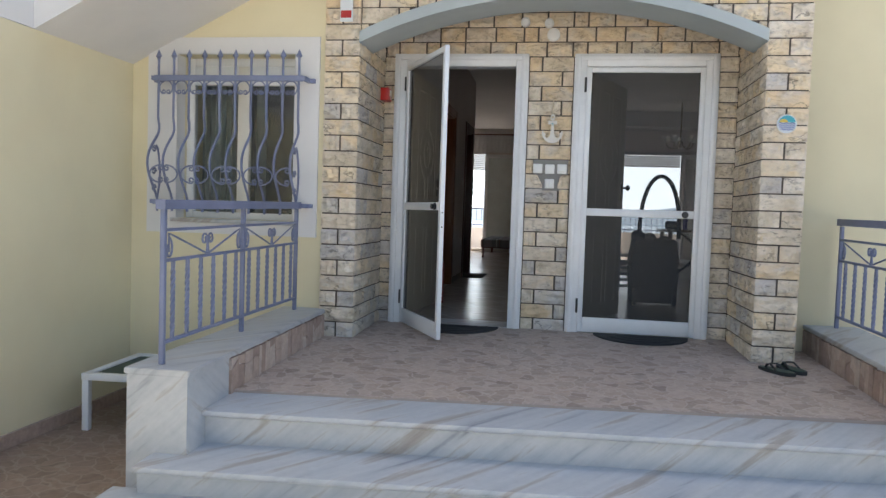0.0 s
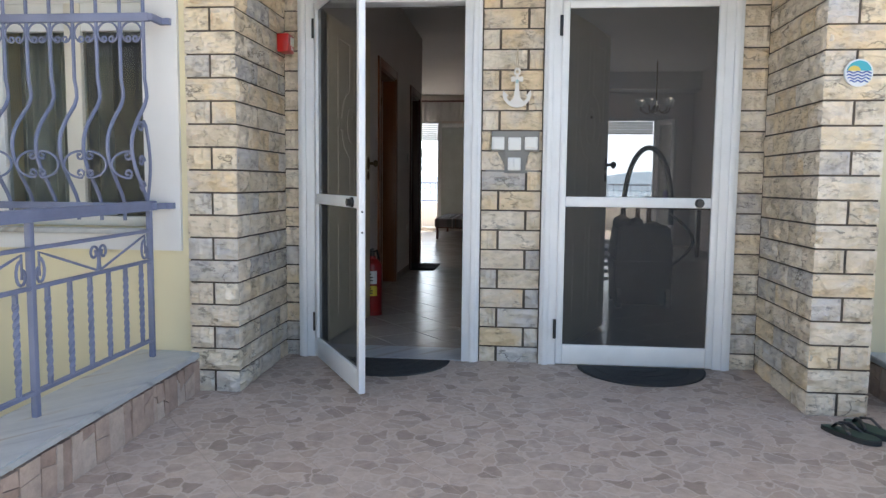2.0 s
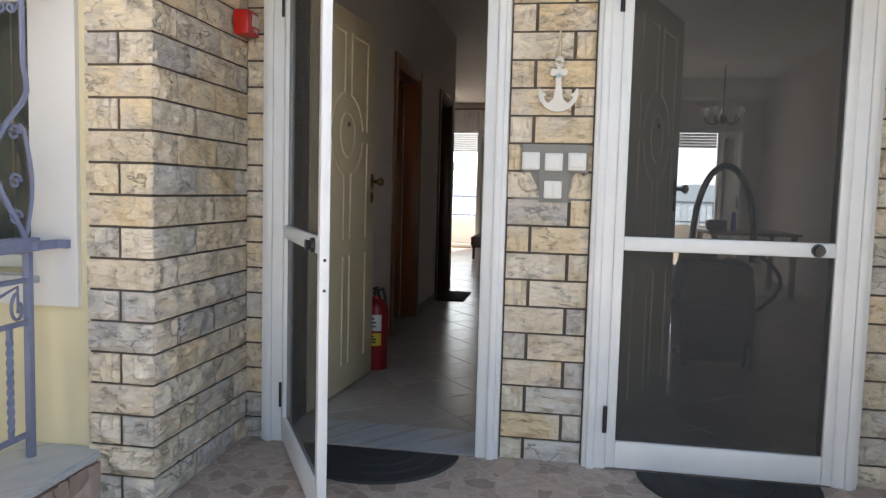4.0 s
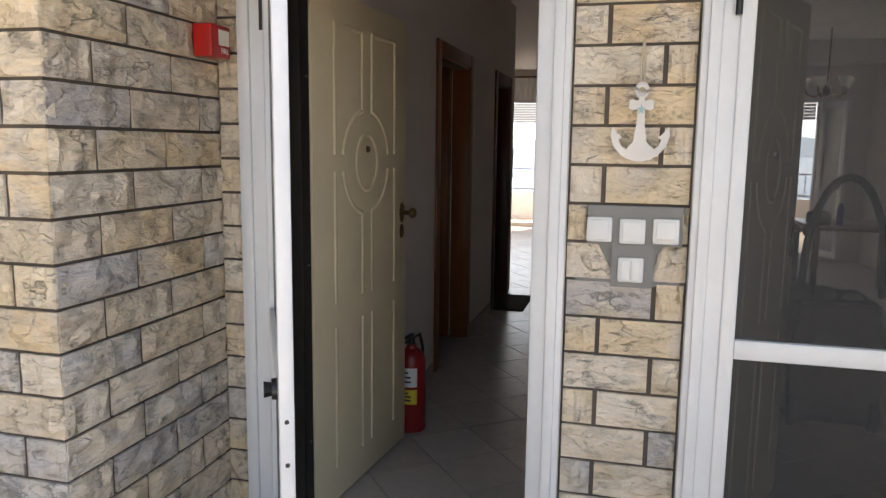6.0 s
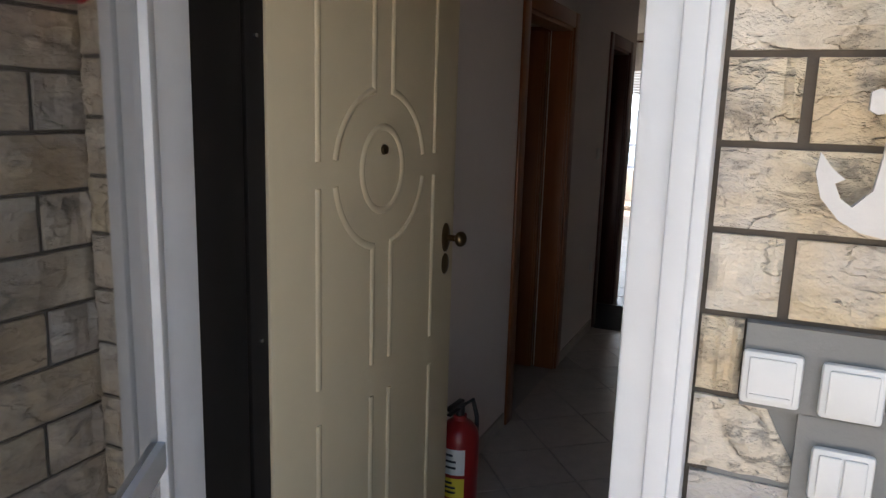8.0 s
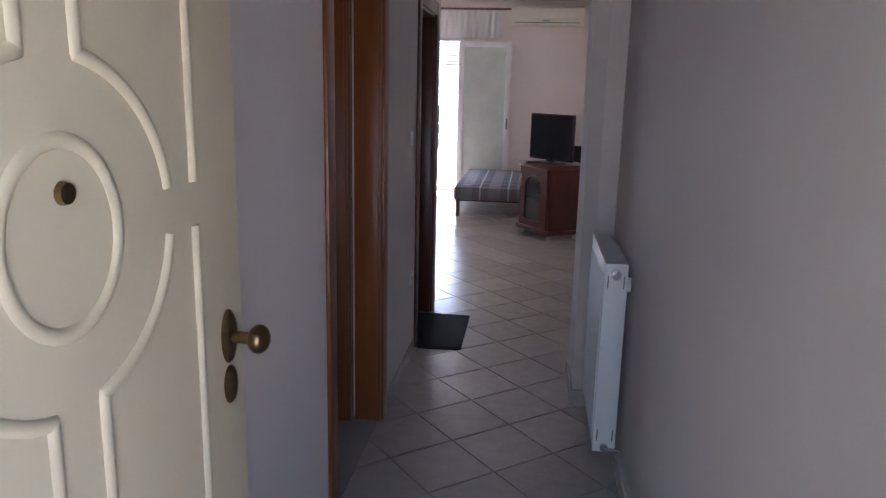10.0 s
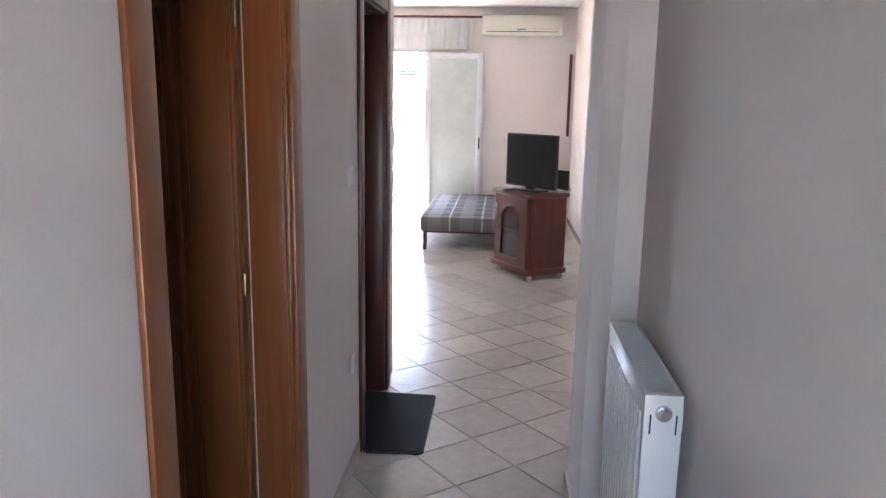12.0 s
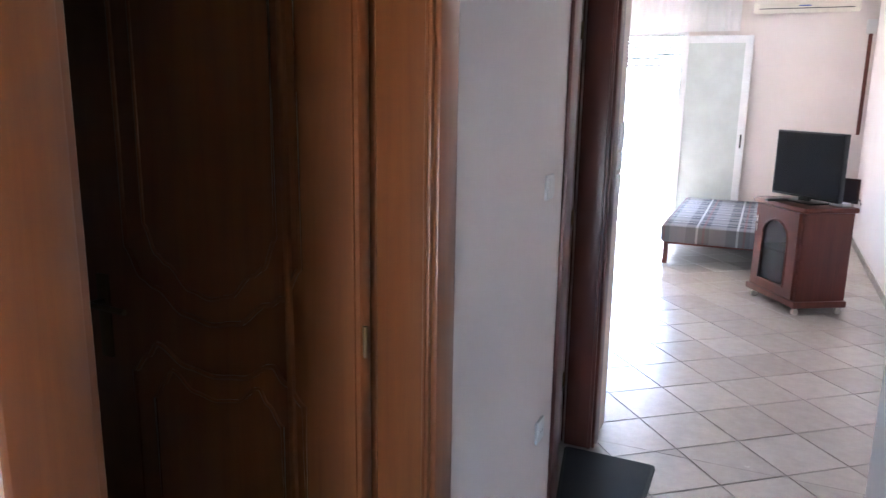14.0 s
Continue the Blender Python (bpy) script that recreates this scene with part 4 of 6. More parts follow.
def railing(label, x, y_near, y_far):
    """Iron railing along y with twisted bars and scrolls."""
    ob = thing("railing", label, "railing", "porch railings")
    L = y_far - y_near

    def z(y, h):
        return plinth_top(y) + h
    mid = y_near + L * 0.5
    for y in (y_near, mid, y_far):
        part("post", boxes((x - 0.012, x + 0.012, y - 0.012, y + 0.012, z(y, 0), 0.90 + 0.01 * y), bevel=0.002), IRON, ob, "", 30)

    def rail(name, h0, th, w, y0, y1):
        bm = bmesh.new()
        lo = [(y0, h0 + 0.012 * y0), (y1, h0 + 0.012 * y1), (y1, h0 + th + 0.012 * y1), (y0, h0 + th + 0.012 * y0)]
        prism(bm, lo, x - w / 2, x + w / 2, "x")
        part(name, bm, IRON, ob)
    rail("handrail", 0.905, 0.046, 0.05, y_near - 0.03, y_far + 0.03)
    rail("upper_rail", 0.80, 0.014, 0.022, y_near, y_far)
    rail("middle_rail", 0.655, 0.014, 0.022, y_near, y_far)
    rail("lower_rail", 0.265, 0.014, 0.022, y_near, y_far)
    for a, b in ((y_near, mid), (mid, y_far)):
        n = 6
        for k in range(n):
            y = a + (b - a) * (k + 0.65) / (n + 0.3)
            pts = [(x, y, 0.272 + 0.012 * y + (0.39) * q / 44) for q in range(45)]
            bm = bmesh.new()
            sweep(bm, pts[:5], 0.0075, square=True)
            sweep(bm, pts[4:40], 0.0088, twist=2700, square=True)
            sweep(bm, pts[39:], 0.0075, square=True)
            part("twisted_bar", bm, IRON, ob)
        c = (a + b) / 2

        def at(p, q):
            return (x, p, q + 0.012 * p)
        for s in (-1, 1):
            e = a if s < 0 else b
            off = -s * 0.05
            bm = bmesh.new()
            inner = [at(c + s * (0.034 - 0.029 * (1 - 0.6 * k / 18) * math.cos(radians(410 * k / 18))), 0.748 + 0.032 * (1 - 0.6 * k / 18) * math.sin(radians(410 * k / 18))) for k in range(19)]
            sweep(bm, [at(e + off + s * 0.0, 0.70)] + [at(c + s * 0.02 + (e + off - c - s * 0.02) * (1 - k / 6), 0.79 - 0.115 * k / 6) for k in range(7)], 0.0055, 5)
            part("diagonal", bm, IRON, ob, "", 50)
            bm = bmesh.new()
            sweep(bm, [at(c + s * 0.012, 0.672), at(c + s * 0.004, 0.71)] + inner, 0.006, 5)
            part("scroll", bm, IRON, ob, "", 50)
            bm = bmesh.new()
            outer = [at(e + off + 0.034 * (1 - 0.6 * k / 14) * math.cos(math.radians(90 + 330 * k / 14)) * s, 0.715 + 0.055 * (1 - 0.6 * k / 14) * math.sin(math.radians(90 + 330 * k / 14))) for k in range(15)]
            sweep(bm, outer, 0.006, 5)
            part("scroll", bm, IRON, ob, "", 50)
    return ob


railing("blue-grey iron railing with twisted bars on a low wall", -1.285, -2.60, -0.85)
railing("blue-grey iron railing with twisted bars on a low wall", 2.485, -2.40, -0.36)


# ---- small things on the porch ----
def half_mat(x, y, r, label):
    ob = thing("door_mat", label, "door mat", "half-round door mats", pose(x, y, SLOPE * y, math.degrees(math.atan(SLOPE))))
    bm = bmesh.new()
    n = 28
    prism(bm, [(r * 0.98 * math.cos(math.pi + math.pi * k / n), r * 0.96 * math.sin(math.pi + math.pi * k / n)) for k in range(n + 1)], 0.001, 0.012, "z")
    part("base", bm, BLACK_RUBBER, ob)
    for f in (0.95, 0.72, 0.5, 0.28):
        bm = bmesh.new()
        sweep(bm, [(r * f * math.cos(math.pi + math.pi * (k + 0.2) / (n + 0.4)), r * f * math.sin(math.pi + math.pi * (k + 0.2) / (n + 0.4)), 0.0125) for k in range(n + 1)], 0.006, 5, 0.6)
        part("rib", bm, BLACK_RUBBER, ob, "", 50)
    return ob


half_mat(-0.245, -0.045, 0.36, "black half-round rubber door mat before the open door")
half_mat(1.195, -0.05, 0.36, "black half-round rubber door mat before the closed door")

anchor = thing("anchor_ornament", "whitewashed wooden anchor ornament hanging on a cord", "wall ornament", "", pose(0.469, -0.028, 1.484) @ Matrix.Diagonal((0.75, 0.87, 0.96, 1)))
prof = bmesh.new()
side = [(0.010, 0.170), (0.011, 0.158), (0.032, 0.162), (0.044, 0.158), (0.044, 0.136), (0.032, 0.131), (0.013, 0.134), (0.015, 0.09), (0.024, 0.040),
        (0.050, 0.018), (0.068, 0.028), (0.078, 0.046), (0.064, 0.052), (0.083, 0.064), (0.103, 0.084), (0.107, 0.058), (0.096, 0.027), (0.066, 0.000), (0.034, -0.013)]
prism(prof, side + [(0.0, -0.018)] + [(-x, z) for x, z in side[::-1]], -0.014, 0.004)
part("anchor", prof, SHELL, anchor)
ring = bmesh.new()
sweep(ring, [(0.019 * math.sin(k * math.tau / 16), -0.005, 0.189 - 0.017 * math.cos(k * math.tau / 16)) for k in range(17)], 0.0085, 6)
part("ring", ring, SHELL, anchor, "", 50)
star = bmesh.new()
prism(star, [((0.016 if k % 2 == 0 else 0.007) * math.sin(k * math.pi / 5), 0.133 + (0.016 if k % 2 == 0 else 0.007) * math.cos(k * math.pi / 5)) for k in range(10)], -0.019, -0.0135)
part("star", star, PALE_TEAL, anchor, "small pale blue star")
cord = bmesh.new()
for s in (-1, 1):
    sweep(cord, [(s * 0.004, -0.004, 0.19), (s * 0.007, -0.002, 0.25), (0.0, 0.012, 0.335)], 0.0045, 6)
part("cord", cord, ROPE, anchor, "beige cord loop", 50)


def plate(x, z, rockers, bar=None):
    ob = thing("light_switch", "white square wall switch plate on a cement patch", "light switch", "porch switch plates", pose(x, -0.014, z))
    part("cover", boxes((-0.0365, 0.0365, -0.012, 0.002, -0.0365, 0.0365), bevel=0.006), PLASTIC, ob, "", 30)
    w = 0.058 / rockers
    for k in range(rockers):
        part("rocker", boxes((-0.029 + w * k + 0.0012, -0.029 + w * (k + 1) - 0.0012, -0.0165, -0.011, -0.029, 0.029), bevel=0.0025), PLASTIC, ob, "", 30)
    if bar:
        part("indicator", boxes((-0.024, 0.024, -0.0185, -0.0155, -0.026, -0.020)), bar, ob, "name bar")
    return ob


setting("cement_patch", boxes((0.332, 0.60, -0.010, 0.03, 1.224, 1.338), (0.405, 0.525, -0.010, 0.03, 1.10, 1.225), (0.30, 0.60, 0.0100, 0.03, 1.102, 1.223)), CEMENT, "grey cement patch round the switches", "cement patch")
plate(0.3675, 1.269, 1, PLASTIC)
plate(0.461, 1.266, 1)
plate(0.5545, 1.269, 1, SHELL)
plate(0.461, 1.153, 2)

call = thing("fire_alarm_box", "red fire alarm call point on the stone pier", "fire alarm", "", pose(PIER_L + 0.012, -0.085, 1.82, 0, 0, 90))
part("body", boxes((-0.055, 0.055, -0.055, 0.012, -0.05, 0.05), bevel=0.006), RED, call, "", 30)
part("window", boxes((-0.015, 0.042, -0.058, -0.054, -0.012, 0.035)), AC_CREAM, call, "pale push window")
txt = bpy.data.curves.new("FIRE", "FONT")
txt.body, txt.size, txt.align_x, txt.extrude = "FIRE", 0.024, "CENTER", 0.0004
txt.materials.append(WHITE_LABEL)
to = new("lettering", txt)
to.parent, to.matrix_basis = call, pose(0.018, -0.056, -0.036, 90, 0, 0)

for nm, (x, z, r) in (("disc", (0.23, 2.398, 0.036)), ("disc", (0.413, 2.388, 0.036)), ("disc", (0.449, 2.30, 0.05))):
    bm = bmesh.new()
    cyl(bm, (x, 0.0, z), (x, -0.034, z), r, r * 0.96, 24)
    cyl(bm, (x, -0.034, z), (x, -0.042, z), r * 0.9, r * 0.6, 24)
    ob = part("round_vent", bm, PLASTIC, None, "", 30)
    tagged(ob, "round white plastic vent cover over the doors", "vent cover", "round vent covers")

sign = thing("number_plate", "small white plate with a red bar on the stone pier", "wall plate", "", pose(-0.985, PIER_Y - 0.004, 2.30))
part("board", boxes((-0.045, 0.045, -0.014, 0.0, -0.08, 0.20), bevel=0.002), SIGN_WHITE, sign)
part("bar", boxes((-0.038, 0.038, -0.017, -0.0135, -0.055, -0.005)), RED, sign, "red bar")

badge = thing("round_sign", "round wall badge with yellow sun and blue waves", "wall sign", "", pose(1.972, PIER_Y - 0.012, 1.545))
bm = bmesh.new()
cyl(bm, (0, 0.006, 0), (0, -0.008, 0), 0.06, None, 32)
part("disc", bm, SIGN_WHITE, badge, "", 30)
bm = bmesh.new()
prism(bm, [(0.053 * math.cos(radians(a)), 0.053 * math.sin(radians(a))) for a in range(10, 171, 8)], -0.011, -0.0075)
part("sky", bm, TEAL, badge, "teal sky field")
bm = bmesh.new()
prism(bm, [(-0.022 + 0.026 * math.cos(radians(a)), 0.008 + 0.022 * math.sin(radians(a))) for a in range(0, 181, 12)], -0.013, -0.0105)
part("sun", bm, SUN_YELLOW, badge, "yellow sun")
for k in range(4):
    z = 0.002 - 0.013 * k
    h = math.sqrt(max(0.0001, 0.055 ** 2 - z * z)) * 0.95
    bm = bmesh.new()
    sweep(bm, [(-h + 2 * h * q / 16, -0.010, z + 0.004 * math.sin(q * 1.1)) for q in range(17)], 0.0045, 5, 0.6)
    part("wave", bm, SEA_BLUE, badge, "blue wave stripe")


def flip_flop(x, y, turn):
    ob = thing("flip_flop", "dark green and black rubber flip-flop on the tiles", "sandal", "pair of flip-flops", pose(x, y, SLOPE * y + 0.002, 0, 0, turn) @ Matrix.Scale(0.92, 4))
    sole = []
    for k in range(28):
        a = math.tau * k / 28
        w = 0.05 - 0.012 * math.sin(a) if math.sin(a) < 0 else 0.05
        sole.append((w * math.cos(a) * (1 - 0.12 * math.sin(a)), 0.14 * math.sin(a)))
    bm = bmesh.new()
    prism(bm, sole, 0.0, 0.022, "z")
    part("sole", bm, BLACK_RUBBER, ob)
    bm = bmesh.new()
    prism(bm, [(p * 0.9, q * 0.94) for p, q in sole], 0.0215, 0.026, "z")
    part("footbed", bm, GREEN_FOAM, ob, "dark green footbed")
    for s in (-1, 1):
        bm = bmesh.new()
        sweep(bm, [(0.0, 0.085, 0.026), (s * 0.012, 0.06, 0.052), (s * 0.034, 0.02, 0.058), (s * 0.046, -0.03, 0.024)], 0.0105, 6, 0.55)
        part("strap", bm, BLACK, ob, "", 50)
    return ob


flip_flop(1.925, -1.00, 38)
flip_flop(2.03, -0.93, 22)

# low white stool in the yard
stool = thing("low_table", "low white metal table with a green inset in the yard", "table", "", pose(-2.19, -1.20, -0.58, 0, 0, 3))
for nm, s in (("top_rail", (-0.27, 0.27, -0.35, -0.30, 0.33, 0.375)), ("top_rail", (-0.27, 0.27, 0.30, 0.35, 0.33, 0.375)), ("side_rail", (-0.27, -0.22, -0.30, 0.30, 0.331, 0.374)), ("side_rail", (0.22, 0.27, -0.30, 0.30, 0.331, 0.374))):
    part(nm, boxes(s, bevel=0.005), ALU, stool, "", 30)
part("inset", boxes((-0.22, 0.22, -0.30, 0.30, 0.34, 0.36)), GREEN_FOAM, stool, "dark green inset")
for sx in (-0.245, 0.245):
    for sy in (-0.325, 0.325):
        part("leg", boxes((sx - 0.022, sx + 0.022, sy - 0.022, sy + 0.022, 0, 0.33), bevel=0.004), ALU, stool, "", 30)


# ---- corridor ----
def inner_door(y0, y1, label, wood_kind):
    """Wooden door in the left wall, its leaf swung wide open into the dark room behind."""
    ob = thing("interior_door", label, "door", "corridor doors")
    xb, xf = LEFT_WALL - 0.124, LEFT_WALL + 0.001       # depth of the frame
    jm = 0.03
    for y in (y0, y1 - jm):
        part("jamb", boxes((xb, xf, y, y + jm, 0.001, D_TOP), bevel=0.003), wood_kind, ob, "stained wood jamb", 30)
        part("back_casing", boxes((-1.116, -1.1005, y - 0.055, y + jm + 0.055, 0.001, D_TOP + 0.075), bevel=0.004), wood_kind, ob, "", 30)
    part("lining", boxes((-1.10, xb - 0.014, y1 - 0.006, y1 - 0.001, 0.001, D_TOP)), wood_kind, ob)
    part("head", boxes((xb, xf, y0 + jm, y1 - jm, D_TOP - jm, D_TOP), bevel=0.003), wood_kind, ob, "", 30)
    cx0, cx1 = LEFT_WALL + 0.0005, LEFT_WALL + 0.016
    for nm, s in (("casing", (cx0, cx1, y0 - 0.085, y0 + 0.010, 0.001, D_TOP + 0.075)), ("casing", (cx0, cx1, y1 - 0.020, y1 + 0.075, 0.001, D_TOP + 0.075)), ("top_casing", (cx0, cx1, y0 + 0.010, y1 - 0.020, D_TOP - 0.012, D_TOP + 0.075))):
        part(nm, boxes(s, bevel=0.005), wood_kind, ob, "", 30)
    bm = bmesh.new()
    sweep(bm, [(xf - 0.010, y1 - jm - 0.001, 0.002), (xf - 0.010, y1 - jm - 0.001, D_TOP - jm)], 0.0045, 6)
    part("bead", bm, wood_kind, ob, "", 50)
    # the leaf stands square to the wall, its corridor side towards the entrance
    W = y1 - y0 - 2 * jm - 0.006
    lx1, yb = xb - 0.012, y1 - jm - 0.002
    lx0, yf = lx1 - W, yb - 0.040
    top = D_TOP - jm - 0.004
    leaf = part("leaf", boxes((lx0, lx1, yf, yb, 0.008, top), bevel=0.004), wood_kind, ob, "stained wooden door leaf", 30)
    m, k = (lx0 + lx1) / 2, W / 0.81

    def outline(inset, knots, far):
        """Half of a shaped panel edge, mirrored about the leaf's middle."""
        right = []
        for (u, z), (u2, z2) in zip(knots, knots[1:]):
            right += [(u + (u2 - u) * q / 6, z + (z2 - z) * (0.5 - 0.5 * math.cos(math.pi * q / 6))) for q in range(6)]
        right.append(knots[-1])
        g = (knots[-1][0] - inset) / knots[-1][0]
        up = 1 if far > 1.2 else -1
        right = [(u * g * k, z + up * inset) for u, z in right]
        pts = [(-u, z) for u, z in right[::-1]] + right[1:]
        e = far - up * inset
        pts = [(pts[0][0], e)] + pts + [(pts[-1][0], e), (pts[0][0], e)]
        return [(m + u, yf - 0.001, z) for u, z in pts]
    upper = ((0.0, 1.064), (0.075, 1.078), (0.165, 1.135), (0.205, 1.155), (0.253, 1.227))
    lower = ((0.0, 0.935), (0.08, 0.945), (0.172, 0.99), (0.205, 0.955), (0.255, 0.908))
    for knots, far in ((upper, 1.94), (lower, 0.16)):
        for inset, r in ((0.0, 0.007), (0.062, 0.005)):
            bm = bmesh.new()
            sweep(bm, outline(inset, knots, far), r, 6)
            part("moulding", bm, wood_kind, leaf, "", 50)
    for x in (lx1 - 0.004, lx1 - 0.018):
        bm = bmesh.new()
        sweep(bm, [(x, yf - 0.001, 0.010), (x, yf - 0.001, top)], 0.004, 6)
        part("edge_bead", bm, wood_kind, leaf, "", 50)
    hx = lx0 + 0.065
    bm = boxes((hx - 0.02, hx + 0.02, yf - 0.006, yf, 0.93, 1.15), bevel=0.002)
    cyl(bm, (hx, yf, 1.08), (hx, yf - 0.045, 1.08), 0.008)
    sweep(bm, [(hx, yf - 0.045, 1.08), (hx + 0.02, yf - 0.05, 1.08), (hx + 0.115, yf - 0.047, 1.075)], 0.008, 8)
    part("handle", bm, BRASS, leaf, "brass lever handle on a plate", 40)
    for z in (0.3, 1.05, 1.83):
        bm = bmesh.new()
        cyl(bm, (xb - 0.006, yf + 0.004, z), (xb - 0.006, yf + 0.004, z + 0.07), 0.006, None, 10)
        part("hinge", bm, BRASS, ob, "small brass hinge", 30)
    return ob


inner_door(*D1, "honey-stained wooden interior door standing wide open", HONEY)
inner_door(*D2, "red-brown wooden interior door standing wide open", RED_BROWN)


def wall_plate(name, y, z, label, cat, w=0.078, h=0.078):
    ob = thing(name, label, cat, "", pose(LEFT_WALL, y, z))
    part("cover", boxes((0.0005, 0.011, -w / 2, w / 2, -h / 2, h / 2), bevel=0.004), PLASTIC, ob, "", 30)
    if name == "wall_socket":
        bm = bmesh.new()
        cyl(bm, (0.010, 0, 0), (0.0125, 0, 0), 0.022, 0.021, 20)
        part("socket_face", bm, PLASTIC, ob, "", 30)
        for s in (-1, 1):
            bm = bmesh.new()
            cyl(bm, (0.0122, s * 0.0095, 0), (0.0132, s * 0.0095, 0), 0.0026, None, 8)
            # Dark disc on the face, coloured as the shade in a pin hole.
            part("pin_hole", bm, INK, ob)
    else:
        part("rocker", boxes((0.010, 0.0145, -w / 2 + 0.009, w / 2 - 0.009, -h / 2 + 0.009, h / 2 - 0.009), bevel=0.002), PLASTIC, ob, "", 30)
    return ob


wall_plate("light_switch", 4.175, 1.325, "white light switch on the corridor wall", "light switch")
wall_plate("wall_socket", 4.19, 0.50, "white wall socket low on the corridor wall", "wall socket")
wall_plate("intercom", 5.345, 1.425, "pale grey intercom panel at the end of the wall", "intercom", 0.09, 0.12)
wall_plate("light_switch", 5.335, 1.315, "white light switch under the intercom", "light switch")
wall_plate("light_switch", 5.335, 1.215, "white light switch under another switch", "light switch")

rad = thing("radiator", "white steel panel radiator with top grille and end valve", "radiator", "", pose(0.2, 2.862, 0.15))
RL, RH, RT = 0.60, 0.805, 0.088
ribs = bmesh.new()
box(ribs, 0.0, 0.012, 0.012, RL - 0.012, 0.0, RH - 0.012, bevel=0.004)
part("front_panel", ribs, RADIATOR, rad, "", 30)
for k in range(13):
    y = 0.05 + (RL - 0.1) * k / 12
    part("rib", boxes((-0.006, 0.002, y - 0.012, y + 0.012, 0.05, RH - 0.06), bevel=0.004), RADIATOR, rad, "", 30)
part("back_panel", boxes((RT - 0.012, RT, 0.012, RL - 0.012, 0.0, RH - 0.012), bevel=0.004), RADIATOR, rad, "", 30)
part("end_cover", boxes((-0.002, RT + 0.002, 0.0, 0.011, 0.0, RH), bevel=0.003), RADIATOR, rad, "", 30)
part("end_cover", boxes((-0.002, RT + 0.002, RL - 0.011, RL, 0.0, RH), bevel=0.003), RADIATOR, rad, "", 30)
part("core", boxes((0.03, 0.06, 0.03, RL - 0.03, 0.03, RH - 0.05)), BLACK_STEEL, rad, "dark convector fins")
for s in ((-0.002, 0.010), (RT - 0.008, RT + 0.002)):
    part("grille_edge", boxes((s[0], s[1], 0.011, RL - 0.011, RH - 0.014, RH), bevel=0.002), RADIATOR, rad, "", 30)
for k in range(46):
    y = 0.018 + (RL - 0.036) * k / 45
    part("grille_slat", boxes((0.010, RT - 0.008, y - 0.0038, y + 0.0038, RH - 0.008, RH - 0.002)), RADIATOR, rad)
for z0 in (RH - 0.1, 0.05):
    for x in (0.012, RT - 0.014):
        # Thin black strips on the cover give the shade of uncut slots.
        part("slot", boxes((x, x + 0.004, -0.0012, 0.0005, z0, z0 + 0.05)), BLACK_STEEL, rad, "dark strip painted as a slot's shade")
bm = bmesh.new()
cyl(bm, (RT / 2, 0.003, RH - 0.045), (RT / 2, -0.006, RH - 0.045), 0.020, None, 20)
cyl(bm, (RT / 2, -0.006, RH - 0.045), (RT / 2, -0.016, RH - 0.045), 0.013, 0.012, 8)
part("valve", bm, CHROME, rad, "chrome bleed valve", 30)
bm = bmesh.new()
cyl(bm, (RT / 2, 0.003, 0.025), (RT / 2, -0.016, 0.025), 0.016, None, 16)
sweep(bm, [(RT / 2, -0.012, 0.025), (RT / 2 + 0.02, -0.014, 0.018), (RT + 0.03, -0.012, 0.015)], 0.008, 8)
part("pipe", bm, CHROME, rad, "", 40)
for y in (0.12, RL - 0.12):
    part("bracket", boxes((RT, RIGHT_WALL - 0.2, y - 0.012, y + 0.012, RH - 0.14, RH - 0.08)), RADIATOR, rad)

ext = thing("fire_extinguisher", "red fire extinguisher standing on the tiles by the wall", "fire extinguisher", "", pose(-0.642, 1.40, 0.0, 0, 0, -5) @ Matrix.Scale(0.93, 4))
bm = bmesh.new()
prof = [(0.078, 0.0), (0.082, 0.012), (0.082, 0.40), (0.076, 0.435), (0.055, 0.465), (0.03, 0.48), (0.028, 0.50)]
rings = [[bm.verts.new((r * math.cos(math.tau * k / 24), r * math.sin(math.tau * k / 24), z)) for k in range(24)] for r, z in prof]
for p, q in zip(rings, rings[1:]):
    for k in range(24):
        bm.faces.new((p[k], p[(k + 1) % 24], q[(k + 1) % 24], q[k]))
bm.faces.new(rings[0][::-1])
bm.faces.new(rings[-1])
part("cylinder", bm, DEEP_RED, ext, "", 40)
for mt, z0, z1, lab in ((WHITE_LABEL, 0.27, 0.38, "white printed label"), (YELLOW_LABEL, 0.17, 0.255, "yellow printed label")):
    bm = bmesh.new()
    a = [[bm.verts.new((0.0828 * math.cos(radians(t)), 0.0828 * math.sin(radians(t)), z)) for t in range(-125, -44, 10)] for z in (z0, z1)]
    for k in range(len(a[0]) - 1):
        bm.faces.new((a[0][k], a[0][k + 1], a[1][k + 1], a[1][k]))
    lb = part("label", bm, mt, ext, lab)
    for k in range(3):
        bm = bmesh.new()
        zz = z0 + (z1 - z0) * (0.28 + 0.24 * k)
        a = [[bm.verts.new((0.0833 * math.cos(radians(t)), 0.0833 * math.sin(radians(t)), z)) for t in range(-120, -60 - 8 * k, 10)] for z in (zz - 0.005, zz + 0.005)]
        for j in range(len(a[0]) - 1):
            bm.faces.new((a[0][j], a[0][j + 1], a[1][j + 1], a[1][j]))
        part("print_bar", bm, INK, lb)
bm = bmesh.new()
cyl(bm, (0, 0, 0.495), (0, 0, 0.545), 0.02, None, 14)
box(bm, -0.012, 0.012, -0.11, 0.015, 0.55, 0.562, 0.003)
box(bm, -0.010, 0.010, -0.10, 0.015, 0.525, 0.534, 0.003)
part("valve_lever", bm, BLACK, ext, "black squeeze lever", 30)
bm = bmesh.new()
